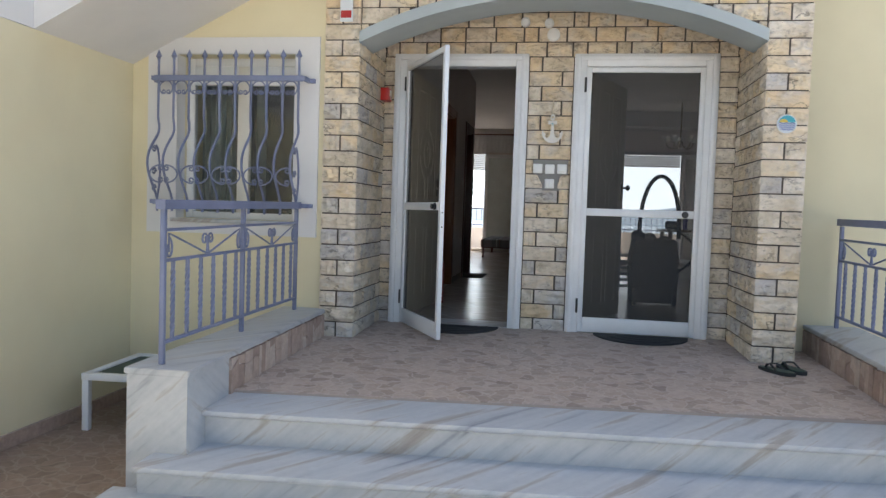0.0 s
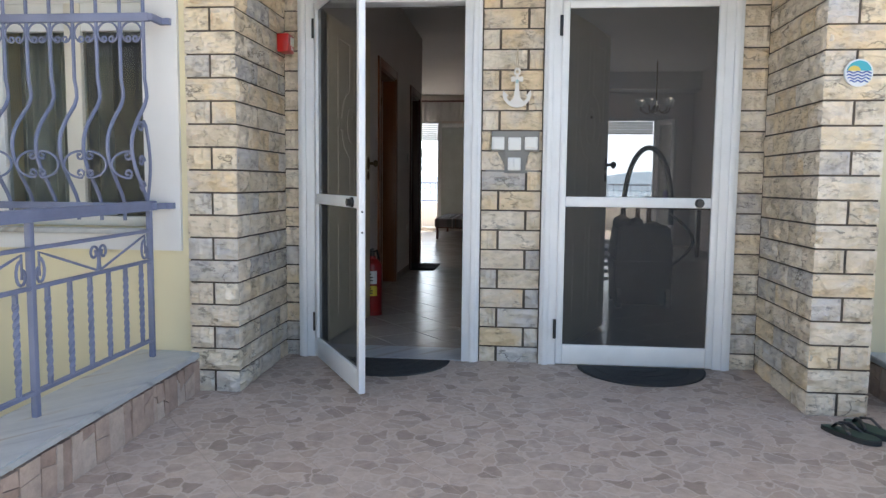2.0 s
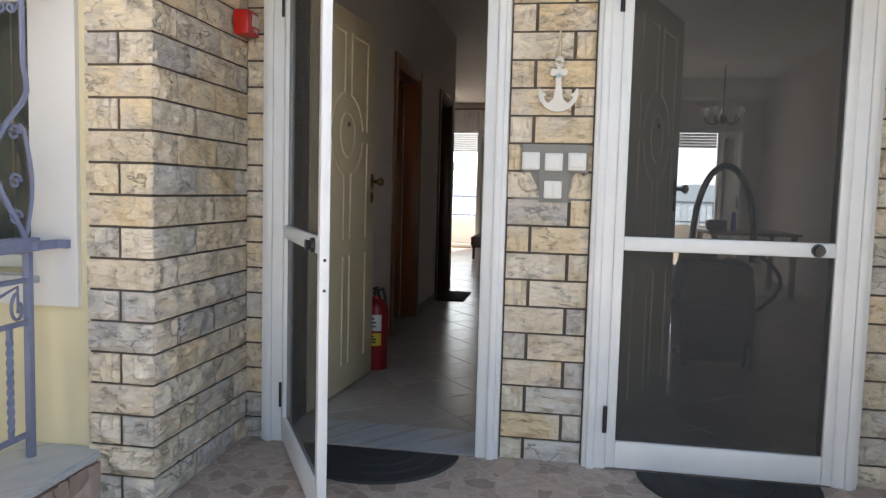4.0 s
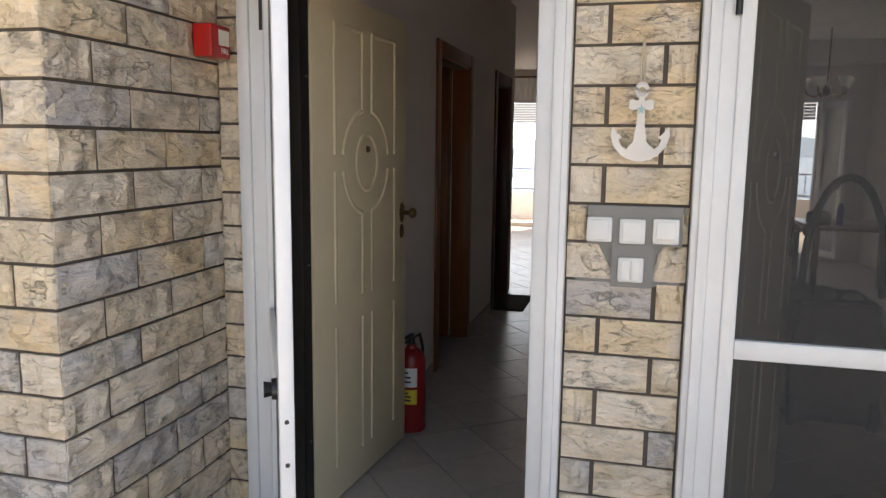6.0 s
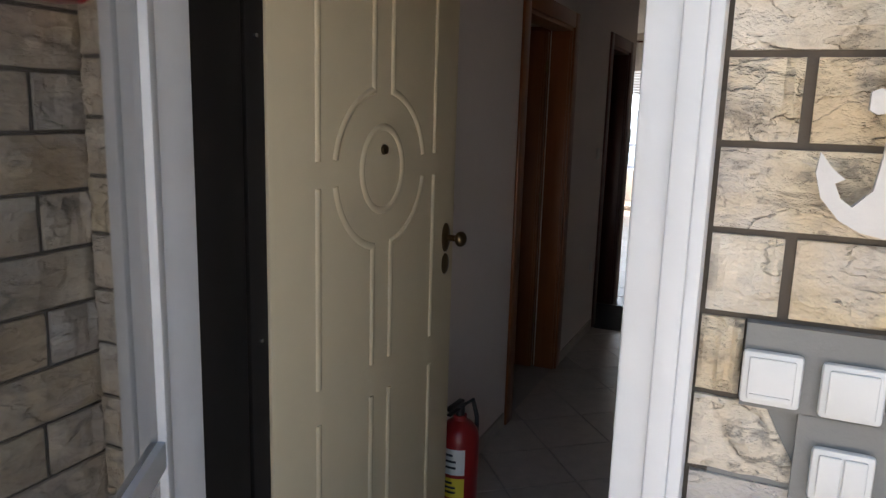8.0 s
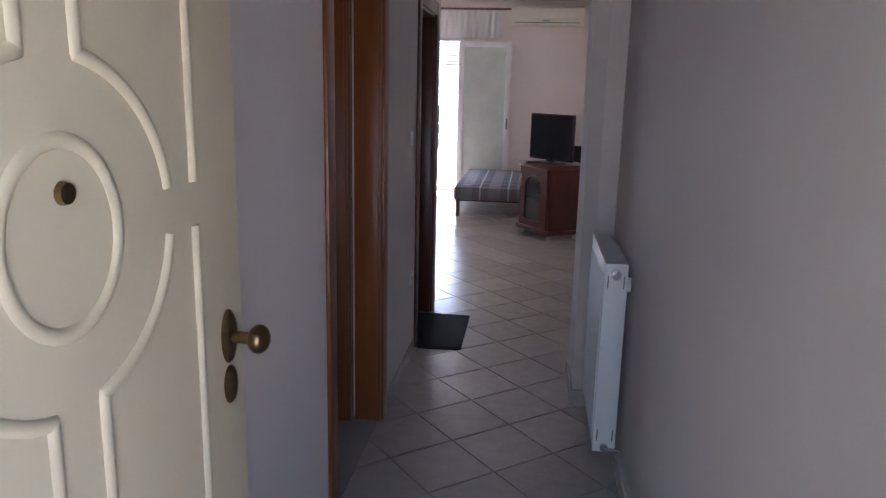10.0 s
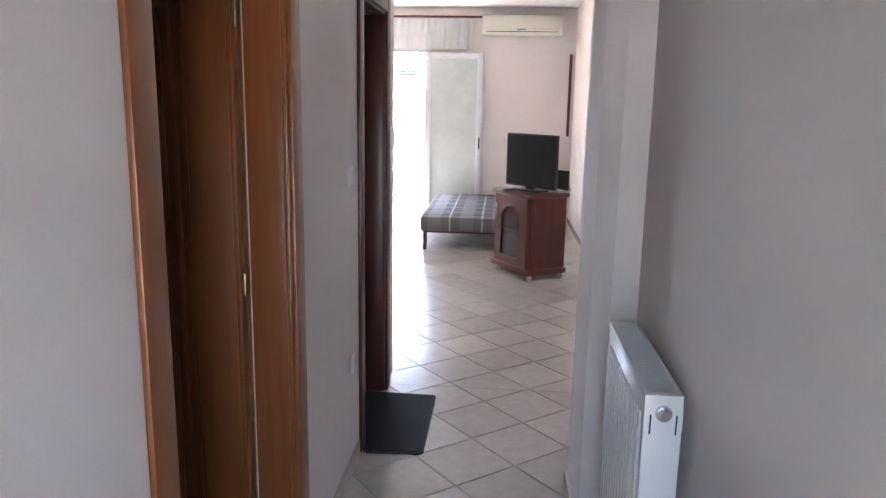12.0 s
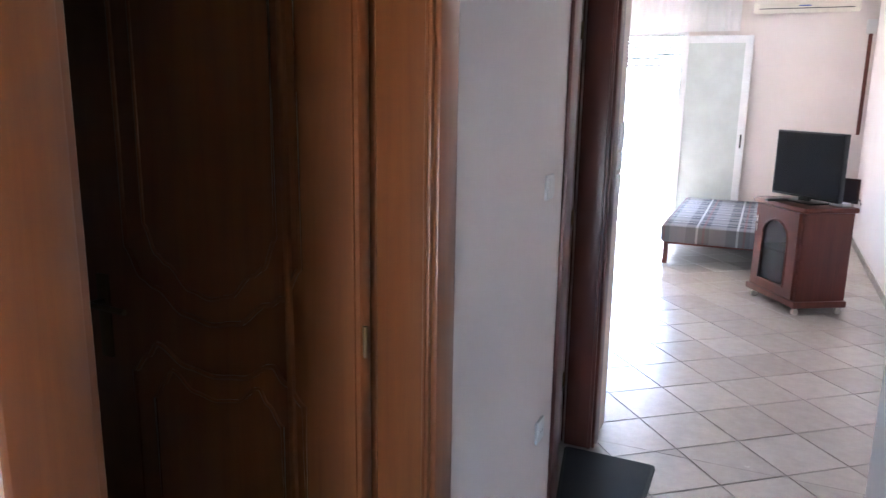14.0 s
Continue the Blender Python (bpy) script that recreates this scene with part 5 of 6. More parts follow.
sweep(bm, [(0, 0.02, 0.53), (0.02, 0.075, 0.54), (0.03, 0.098, 0.46), (0.03, 0.098, 0.2)], 0.010, 8)
part("hose", bm, BLACK_RUBBER, ext, "black hose", 50)
bm = bmesh.new()
cyl(bm, (0, 0, 0.0), (0, 0, 0.03), 0.085, None, 24)
part("foot_ring", bm, DEEP_RED, ext, "", 30)

mat_in = thing("floor_mat", "black ribbed floor mat beside the second door", "floor mat", "", pose(-0.628, 4.695, 0.0))

def mat_sheet(inset, z0, z1):
    """The mat widens a little towards the living room; its corners are rounded."""
    q = ((0.142 - inset, -0.35 + inset), (0.142 - inset, 0.36 - inset), (-0.272 + inset, 0.37 - inset), (-0.140 + inset, -0.36 + inset))
    pts = []
    for k, c in enumerate(q):
        a, b = Vector(q[k - 1]), Vector(q[(k + 1) % 4])
        c = Vector(c)
        p0, p1 = c + (a - c).normalized() * 0.03, c + (b - c).normalized() * 0.03
        pts += [tuple(p0 * (1 - f) ** 2 + c * 2 * f * (1 - f) + p1 * f * f) for f in (0, 0.25, 0.5, 0.75, 1)]
    return prism(bmesh.new(), pts, z0, z1, "z")


part("base", mat_sheet(0.0, 0.0005, 0.010), BLACK_RUBBER, mat_in)
part("ribbed_top", mat_sheet(0.016, 0.009, 0.014), DARK_CLOTH, mat_in, "dark ribbed pile")


# ---- living room ----
def balcony_door(name, x0, x1, z0, z1, y, panels, label, drop=0.40):
    ob = thing(name, label, "balcony door", "balcony doors", None, "structure")
    f = 0.06
    for nm, s in (("frame_side", (x0, x0 + f, y + 0.02, y + 0.12, z0, z1)), ("frame_side", (x1 - f, x1, y + 0.02, y + 0.12, z0, z1)), ("frame_top", (x0 + f, x1 - f, y + 0.02, y + 0.12, z1 - f, z1)), ("sill", (x0 + f, x1 - f, y + 0.02, y + 0.12, z0, z0 + 0.03))):
        part(nm, boxes(s, bevel=0.005), ALU, ob, "", 30)
    for a, b, turn, py in panels:
        sash = thing("sash", "", "")
        sash.parent, sash.matrix_basis = ob, pose(a, py, 0, 0, 0, turn)
        w, s0 = b - a, 0.085
        for nm, s in (("stile", (0, s0, -0.025, 0.025, z0 + 0.03, z1 - 0.06)), ("stile", (w - s0, w, -0.025, 0.025, z0 + 0.03, z1 - 0.06)), ("rail", (s0, w - s0, -0.024, 0.024, z1 - 0.06 - s0, z1 - 0.06)), ("rail", (s0, w - s0, -0.024, 0.024, z0 + 0.03, z0 + 0.03 + s0))):
            part(nm, boxes(s, bevel=0.005), ALU, sash, "", 30)
        p = part("pane", boxes((s0 - 0.005, w - s0 + 0.005, -0.004, 0.004, z0 + 0.11, z1 - 0.14)), DIM_PANE if name == "window_2" else GLASS, sash)
        p.visible_shadow = False
        part("latch", boxes((w - 0.05, w - 0.03, -0.05, -0.02, 1.0, 1.16), bevel=0.004), BLACK, sash, "dark latch", 30)
    n = int(drop / 0.045)
    for k in range(n):
        z = z1 - 0.06 - 0.045 * (k + 0.5)
        part("shutter_slat", boxes((x0 + f, x1 - f, y + 0.17, y + 0.182, z - 0.019, z + 0.019), bevel=0.005), PLASTIC, ob)
    return ob


balcony_door("window_2", BD[0], BD[1], BD[2], BD[3], ROOM_Y, ((-1.24, -0.44, 0, ROOM_Y - 0.045),), "white sliding balcony door, half open, with a rolled shutter")
balcony_door("window_3", RD[0], RD[1], RD[2], RD[3], RIGHT_Y, ((2.85, 3.37, -66, RIGHT_Y - 0.03),), "white balcony door with one leaf open", 0.24)

rod = thing("curtain_rod", "brown wooden curtain rod over the balcony door", "curtain rod")
bm = bmesh.new()
cyl(bm, (-2.9, ROOM_Y - 0.09, 2.765), (-0.38, ROOM_Y - 0.09, 2.765), 0.014, None, 12)
part("pole", bm, CHERRY, rod, "", 30)
for x in (-2.9, -0.38):
    bm = bmesh.new()
    ball(bm, (x, ROOM_Y - 0.09, 2.765), 0.026)
    part("finial", bm, CHERRY, rod, "", 40)
for x in (-2.6, -0.44):
    part("bracket", boxes((x - 0.01, x + 0.01, ROOM_Y - 0.09, ROOM_Y, 2.757, 2.773)), CHERRY, rod)
for k in range(22):
    x = -2.7 + 2.08 * k / 21
    bm = bmesh.new()
    sweep(bm, [(x, ROOM_Y - 0.09 + 0.022 * math.cos(math.tau * q / 12), 2.765 + 0.022 * math.sin(math.tau * q / 12)) for q in range(13)], 0.004, 5)
    part("ring", bm, CHERRY, rod, "", 50)
cb = bmesh.new()
n = 180
rows = []
for q in range(9):
    z = 2.745 - 0.40 * q / 8
    rows.append([cb.verts.new((-2.7 + 2.1 * k / n, ROOM_Y - 0.09 + 0.009 * math.sin(k * 0.8 + 0.2 * q) * (0.7 + 0.3 * math.sin(k * 0.31)), z)) for k in range(n + 1)])
for p, q in zip(rows, rows[1:]):
    for k in range(n):
        cb.faces.new((p[k], p[k + 1], q[k + 1], q[k]))
bmesh.ops.solidify(cb, geom=list(cb.faces), thickness=0.002)
tagged(part("curtain", cb, LACE, None, "", 60), "short gathered white lace curtain on the rod", "curtain")

ac = thing("air_conditioner", "cream wall-mounted air conditioner unit", "air conditioner", "", pose(-0.47, ROOM_Y, 2.535))
bm = bmesh.new()
prism(bm, [(0.0, 0.03), (0.0, 0.265), (-0.15, 0.265), (-0.19, 0.24), (-0.20, 0.10), (-0.17, 0.03), (-0.12, 0.0), (-0.02, 0.0)], 0.0, 1.07, "x")
bmesh.ops.bevel(bm, geom=list(bm.edges), offset=0.008, segments=2, affect="EDGES")
part("housing", bm, AC_CREAM, ac, "", 40)
# Black strip for the shade inside the outlet; the housing stays closed.
part("air_slot", boxes((0.06, 1.01, -0.195, -0.15, 0.033, 0.040)), BLACK, ac, "dark strip painted as the air slot's shade")
part("louvre", boxes((0.06, 1.01, -0.203, -0.17, 0.045, 0.085), bevel=0.003), AC_CREAM, ac, "", 30)
part("front_panel", boxes((0.012, 1.058, -0.207, -0.19, 0.095, 0.215), bevel=0.004), AC_CREAM, ac, "", 30)
part("badge", boxes((0.46, 0.58, -0.2045, -0.202, 0.055, 0.068)), SEA_BLUE, ac, "small blue badge")

duct = thing("cable_duct", "narrow brown cable strip with a white box on the wall", "cable duct", "", pose(0.74, ROOM_Y, 1.2))
part("strip", boxes((-0.02, 0.02, -0.02, 0.0, 0.0, 1.1), bevel=0.003), CHERRY, duct, "", 30)
part("junction_box", boxes((-0.05, 0.05, -0.035, 0.0, 1.10, 1.25), bevel=0.005), PLASTIC, duct, "white junction box", 30)

bed = thing("daybed", "low wooden daybed covered with a grey plaid blanket", "daybed", "", pose(-1.04, 9.18, 0))
bm = boxes((0.0, 1.30, 0.0, 2.15, 0.215, 0.385), bevel=0.03)
part("blanket", bm, PLAID, bed, "grey and white plaid blanket", 40)
part("frame_rail", boxes((0.03, 1.27, 0.02, 0.06, 0.20, 0.272), bevel=0.005), CHERRY, bed, "", 30)
part("frame_rail", boxes((0.02, 0.06, 0.06, 2.09, 0.20, 0.272), bevel=0.005), CHERRY, bed, "", 30)
for x, y in ((0.05, 0.05), (1.23, 0.05), (0.05, 2.06), (1.23, 2.06)):
    bm = bmesh.new()
    sweep(bm, [(x, y, 0.22), (x + 0.005, y, 0.1), (x, y, 0.0)], 0.022, square=True)
    part("leg", bm, CHERRY, bed)

chair = thing("wooden_armchair_side", "curved cherry wood armrest beside the cabinet", "armchair", "", pose(-0.13, 8.68, 0))
bm = bmesh.new()
prism(bm, [(-0.05, 0.0), (0.06, 0.0), (0.05, 0.15), (0.03, 0.28), (0.07, 0.42), (0.09, 0.52), (0.02, 0.56), (-0.06, 0.53), (-0.03, 0.40), (-0.06, 0.26), (-0.07, 0.12)], 0.0, 0.04)
bmesh.ops.bevel(bm, geom=list(bm.edges), offset=0.008, segments=2, affect="EDGES")
part("side_panel", bm, CHERRY, chair, "", 40)

cab = thing("tv_cabinet", "cherry wood corner cabinet on casters with an arched glass door", "cabinet", "", pose(0.125, 7.85, 0, 0, 0, math.degrees(math.atan2(-0.52, 0.325))))
# local: front along -x from the near corner, front face at -y
CW, CD, CH = 0.61, 0.40, 0.82
part("side_panel", boxes((-0.03, 0.0, 0.0, CD, 0.10, CH - 0.04)), CHERRY, cab)
part("side_panel", boxes((-CW, -CW + 0.03, 0.0, CD, 0.10, CH - 0.04)), CHERRY, cab)
part("back_panel", boxes((-CW + 0.03, -0.03, CD - 0.015, CD, 0.10, CH - 0.04)), CHERRY, cab)
part("shelf", boxes((-CW + 0.03, -0.03, 0.03, CD - 0.02, 0.42, 0.44)), CHERRY, cab)
part("plinth", boxes((-CW - 0.025, 0.025, -0.025, CD + 0.01, 0.06, 0.11), bevel=0.008), CHERRY, cab, "", 30)
part("top", boxes((-CW - 0.03, 0.03, -0.03, CD + 0.015, CH - 0.04, CH), bevel=0.010), CHERRY, cab, "", 30)
door = bmesh.new()
A0, A1, Z0, Z1 = -CW + 0.03, -0.03, 0.115, CH - 0.045
mx, hw = (A0 + A1) / 2, 0.165
arch = [(mx + hw * math.cos(math.pi * k / 16), 0.55 + hw * 0.8 * math.sin(math.pi * k / 16)) for k in range(17)]
for p, q in zip(arch, arch[1:]):
    prism(door, [p, q, (q[0], Z1), (p[0], Z1)], -0.022, 0.0)
box(door, mx + hw, A1, -0.022, 0.0, Z0, Z1)
box(door, A0, mx - hw, -0.022, 0.0, Z0, Z1)
box(door, mx - hw, mx + hw, -0.022, 0.0, Z0, 0.19)
bmesh.ops.remove_doubles(door, verts=door.verts, dist=0.0002)
dr = part("door", door, CHERRY, cab)
part("pane", boxes((mx - hw - 0.005, mx + hw + 0.005, -0.012, -0.008, 0.185, 0.55 + hw * 0.8)), SMOKED, dr, "smoked glass pane")
bm = bmesh.new()
sweep(bm, [(p[0], -0.024, p[1]) for p in [(mx + hw, 0.19)] + arch + [(mx - hw, 0.19), (mx + hw, 0.19)]], 0.008, 6)
part("moulding", bm, CHERRY, dr, "", 50)
bm = bmesh.new()
cyl(bm, (A0 + 0.03, -0.022, 0.62), (A0 + 0.03, -0.045, 0.62), 0.008, 0.012, 12)
box(bm, A0 + 0.02, A0 + 0.04, -0.032, -0.022, 0.55, 0.68, 0.003)
part("handle", bm, CHROME, dr, "pale metal handle", 30)
for x in (-CW + 0.04, -0.02):
    for y in (0.02, CD - 0.03):
        bm = bmesh.new()
        cyl(bm, (x - 0.012, y, 0.025), (x + 0.012, y, 0.025), 0.025, None, 16)
        box(bm, x - 0.008, x + 0.008, y - 0.008, y + 0.012, 0.025, 0.062)
        part("caster", bm, AC_CREAM, cab, "small cream caster", 30)

tv = thing("television", "black flat-screen television on the cabinet", "television", "", pose(0.12, 8.17, CH, 0, 0, -48))
TW, TH, TB = 0.66, 0.50, 0.035
part("stand", boxes((-0.16, 0.16, -0.09, 0.09, 0.001, 0.014), bevel=0.004), BLACK, tv, "", 30)
part("neck", boxes((-0.05, 0.05, -0.012, 0.02, 0.014, 0.06), bevel=0.004), BLACK, tv, "", 30)
part("casing", boxes((-TW / 2, TW / 2, -0.012, 0.03, TB, TB + TH), bevel=0.006), BLACK, tv, "", 30)
part("screen", boxes((-TW / 2 + 0.012, TW / 2 - 0.012, -0.0145, -0.011, TB + 0.018, TB + TH - 0.012)), SCREEN_BLACK, tv, "glossy black screen")
rc = thing("remote_control", "black remote control lying on the cabinet", "remote control", "", pose(-0.07, 8.14, CH, 0, 0, -60))
part("body", boxes((-0.022, 0.022, -0.085, 0.085, 0.001, 0.018), bevel=0.005), BLACK, rc, "", 30)
part("keypad", boxes((-0.015, 0.015, -0.06, 0.06, 0.0175, 0.0195)), INK, rc)
pf = thing("photo_frame", "small dark standing frame behind the television", "picture frame", "", pose(0.43, 8.28, CH, 0, 0, -35))
part("surround", boxes((-0.07, 0.07, 0.0, 0.015, 0.001, 0.19), bevel=0.003), DARK_WOOD, pf, "", 30)
part("picture", boxes((-0.055, 0.055, -0.002, 0.001, 0.015, 0.175)), INK, pf)
rt = thing("set_top_box", "small pale router box with cables", "router", "", pose(0.36, 8.08, CH, 0, 0, -46))
part("body", boxes((-0.06, 0.06, -0.04, 0.04, 0.001, 0.03), bevel=0.004), PLASTIC, rt, "", 30)
bm = bmesh.new()
sweep(bm, [(0.0, 0.04, 0.015), (0.03, 0.09, 0.03), (0.06, 0.12, 0.05), (0.05, 0.15, 0.01)], 0.004, 6)
part("cable", bm, BLACK_RUBBER, rt, "", 50)


def baluster_rail(x0, x1, y, label):
    ob = thing("balcony_railing", label, "railing", "balcony railings")
    for z in (0.60, 1.02):
        part("rail", boxes((x0, x1, y - 0.015, y + 0.015, z, z + 0.03)), IRON, ob)
    n = int((x1 - x0) / 0.13)
    for k in range(n + 1):
        x = x0 + (x1 - x0) * k / n
        bm = bmesh.new()
        sweep(bm, [(x, y, 0.55), (x, y, 1.02)], 0.007, square=True)
        part("bar", bm, IRON, ob)
    return ob


baluster_rail(-4.9, 3.9, ROOM_Y + 1.82, "thin iron railing on the balcony parapet")


# ---- the neighbouring flat, seen through the screen ----
ch = thing("chandelier", "small chandelier with frosted glass shades", "chandelier", "", pose(2.51, 7.09, 0))
bm = bmesh.new()
cyl(bm, (0, 0, CEIL - 0.001), (0, 0, CEIL - 0.03), 0.22, 0.16, 28)
part("ceiling_rose", bm, CEILING, ch, "white ceiling rose", 30)
bm = bmesh.new()
cyl(bm, (0, 0, CEIL - 0.03), (0, 0, 2.22), 0.009, None, 10)
ball(bm, (0, 0, 2.18), 0.05, (1, 1, 1.3))
part("stem", bm, BRASS, ch, "", 40)
for k in range(5):
    a = math.tau * k / 5 + 0.3
    c, s = math.cos(a), math.sin(a)
    bm = bmesh.new()
    sweep(bm, [(0.03 * c, 0.03 * s, 2.17), (0.12 * c, 0.12 * s, 2.10), (0.21 * c, 0.21 * s, 2.14), (0.23 * c, 0.23 * s, 2.22)], 0.008, 6)
    arm = part("arm", bm, BRASS, ch, "", 50)
    bm = bmesh.new()
    cyl(bm, (0.23 * c, 0.23 * s, 2.21), (0.23 * c, 0.23 * s, 2.31), 0.03, 0.075, 18)
    part("shade", bm, SHADE_GLASS, arm, "frosted glass shade", 40)

tb = thing("dining_table", "dark wooden dining table under the chandelier", "table", "", pose(2.65, 6.1, 0))
part("tabletop", boxes((-0.5, 0.5, -0.45, 0.6, 0.72, 0.755), bevel=0.006), TABLE_WOOD, tb, "", 30)
for x in (-0.43, 0.43):
    for y in (-0.38, 0.53):
        part("leg", boxes((x - 0.03, x + 0.03, y - 0.03, y + 0.03, 0, 0.72), bevel=0.005), TABLE_WOOD, tb, "", 30)
can = thing("spray_can", "purple plastic can standing on the table", "can", "", pose(2.45, 5.85, 0.755))
bm = bmesh.new()
cyl(bm, (0, 0, 0), (0, 0, 0.19), 0.033, None, 20)
part("body", bm, PURPLE, can, "", 30)
bm = bmesh.new()
cyl(bm, (0, 0, 0.19), (0, 0, 0.225), 0.024, 0.018, 16)
part("cap", bm, PURPLE, can, "", 30)
bg = thing("black_bag", "small black bag lying on the table", "bag", "", pose(2.28, 5.95, 0.755))
part("body", boxes((-0.11, 0.11, -0.07, 0.07, 0.0, 0.13), bevel=0.03), DARK_CLOTH, bg, "", 40)
part("flap", boxes((-0.10, 0.10, -0.078, -0.06, 0.05, 0.125), bevel=0.006), DARK_CLOTH, bg, "", 30)

pc = thing("pushchair", "black covered pushchair with an arched handle", "pushchair", "", pose(1.55, 2.25, 0))
body = bmesh.new()
for zz0, zz1, wa, wb in ((0.03, 0.42, 0.22, 0.25), (0.42, 0.70, 0.25, 0.21)):
    prism(body, [(-wa, zz0), (wa, zz0), (wb, zz1), (-wb, zz1)], -0.22, 0.24)
bmesh.ops.bevel(body, geom=list(body.edges), offset=0.02, segments=2, affect="EDGES")
part("seat_cover", body, DARK_CLOTH, pc, "", 40)
for x, z, r in ((-0.17, 0.75, 0.07), (-0.05, 0.74, 0.06), (0.10, 0.72, 0.05)):
    bm = bmesh.new()
    ball(bm, (x, -0.05, z - 0.03), r, (1.1, 1.3, 0.9))
    part("fold", bm, DARK_CLOTH, pc, "", 50)
bm = bmesh.new()
sweep(bm, [(0.05 - 0.205 * math.cos(math.pi * k / 20), 0.0, 0.70 + 0.66 * math.sin(math.pi * k / 20) ** 0.8) for k in range(21)], 0.022, 8)
part("arched_handle", bm, BLACK, pc, "", 50)
bm = bmesh.new()
sweep(bm, [(0.22 + 0.2 * math.sin(math.pi * k / 14), -0.1, 0.80 - 0.46 * k / 14) for k in range(15)], 0.014, 8)
part("side_loop", bm, BLACK, pc, "", 50)
for x in (-0.2, 0.2):
    for y in (-0.2, 0.22):
        bm = bmesh.new()
        cyl(bm, (x - 0.02, y, 0.085), (x + 0.02, y, 0.085), 0.085, None, 20)
        part("wheel", bm, BLACK_RUBBER, pc, "", 30)
sr = thing("shoe_rack", "small white slatted rack on the floor", "rack", "", pose(1.42, 3.5, 0))
for x in (-0.12, 0.12):
    part("side", boxes((x - 0.01, x + 0.01, -0.12, 0.12, 0, 0.5)), PLASTIC, sr)
for k in range(6):
    part("slat", boxes((-0.12, 0.12, -0.13, -0.115, 0.06 + 0.075 * k, 0.095 + 0.075 * k)), PLASTIC, sr)


# ---- stones, tiles ----
def stone_mesh(seed, notch=0):
    """A unit block, 1 wide and 1 high, its rough face towards -y."""
    nx, nz = 8, 4
    bm = bmesh.new()
    face = []
    for j in range(nz + 1):
        line = []
        for i in range(nx + 1):
            u, w = i / nx, j / nz
            rim = i in (0, nx) or j in (0, nz)
            d = 0.45 + 0.25 * noise.noise((u * 4 + seed * 2.7, w * 4, seed)) if rim else max(0.25, 0.85 + 1.1 * noise.noise((u * 3.6 + seed * 9.7, w * 1.6, seed * 3.3)) + 0.5 * noise.noise((u * 8 + seed, w * 4.5, seed * 5.1)))
            ju = 0.0 if rim else 0.05 * noise.noise((u * 5 + seed, w * 5, 7))
            wob = 0.012 * noise.noise((u * 4 + seed * 5, w * 4, 2)) if rim else 0
            cut = 0.42 * max(0.0, w - 0.2) * (1 + 0.5 * noise.noise((w * 9, seed, 4)))
            uu = u * (1 - cut) if notch > 0 else (1 - (1 - u) * (1 - cut) if notch < 0 else u)
            line.append(bm.verts.new((uu + ju + wob * 0.4, -d, w + wob)))
        face.append(line)
    for j in range(nz):
        for i in range(nx):
            bm.faces.new((face[j][i], face[j][i + 1], face[j + 1][i + 1], face[j + 1][i]))
    rim = face[0] + [face[j][nx] for j in range(1, nz + 1)] + face[nz][-2::-1] + [face[j][0] for j in range(nz - 1, 0, -1)]
    back = [bm.verts.new((v.co.x, 1.6, v.co.z)) for v in rim]
    for k in range(len(rim)):
        j = (k + 1) % len(rim)
        bm.faces.new((rim[j], rim[k], back[k], back[j]))
    me = finish(bm, "stone", STONE_PALE)
    me.polygons.foreach_set("use_smooth", [True] * len(me.polygons))
    me.set_sharp_from_angle(angle=radians(22))
    return me


TONES = (STONE_WARM, STONE_PALE, STONE_GREY)
BLOCKS = {}
for tone in range(3):
    for s in range(7):
        me = stone_mesh(s + 1)
        me.materials[0] = TONES[tone]
        BLOCKS[tone, s] = me
rng = random.Random(11)
JOINT = 0.0095
UPRIGHT = 0.014


def put_stone(parent, x, y, z, w, h, turn):
    warm = min(0.85, max(0.04, 0.10 + 0.42 * z))
    tone = 0 if rng.random() < warm * 0.75 else (1 if rng.random() < 0.62 + 0.15 * z else 2)
    ob = new("stone", BLOCKS[tone, rng.randrange(7)])
    ob.matrix_basis = pose(x, y, z, 0, 0, turn) @ Matrix.Diagonal((w, 0.017, h, 1))
    ob.parent = parent


def course_rows(z_top, height=COURSE):
    k = 0
    while COURSE_0 + height * k < z_top:
        yield k, COURSE_0 + height * k
        k += 1


def lay_run(parent, p0, turn, length, z, sizes, start=None, height=COURSE):
    """One course of stones along a face: p0 its left end, turn its direction."""
    ca, sa = math.cos(radians(turn)), math.sin(radians(turn))
    u = 0.0
    first = True
    while u < length - 0.004:
        w = rng.choice(sizes)
        if first and start:
            w = start
        first = False
        if length - u - w < 0.07:
            w = length - u
        w = min(w, length - u)
        put_stone(parent, p0[0] + ca * (u + UPRIGHT / 2), p0[1] + sa * (u + UPRIGHT / 2), z + JOINT / 2, w - UPRIGHT, height - JOINT, turn)
        u += w


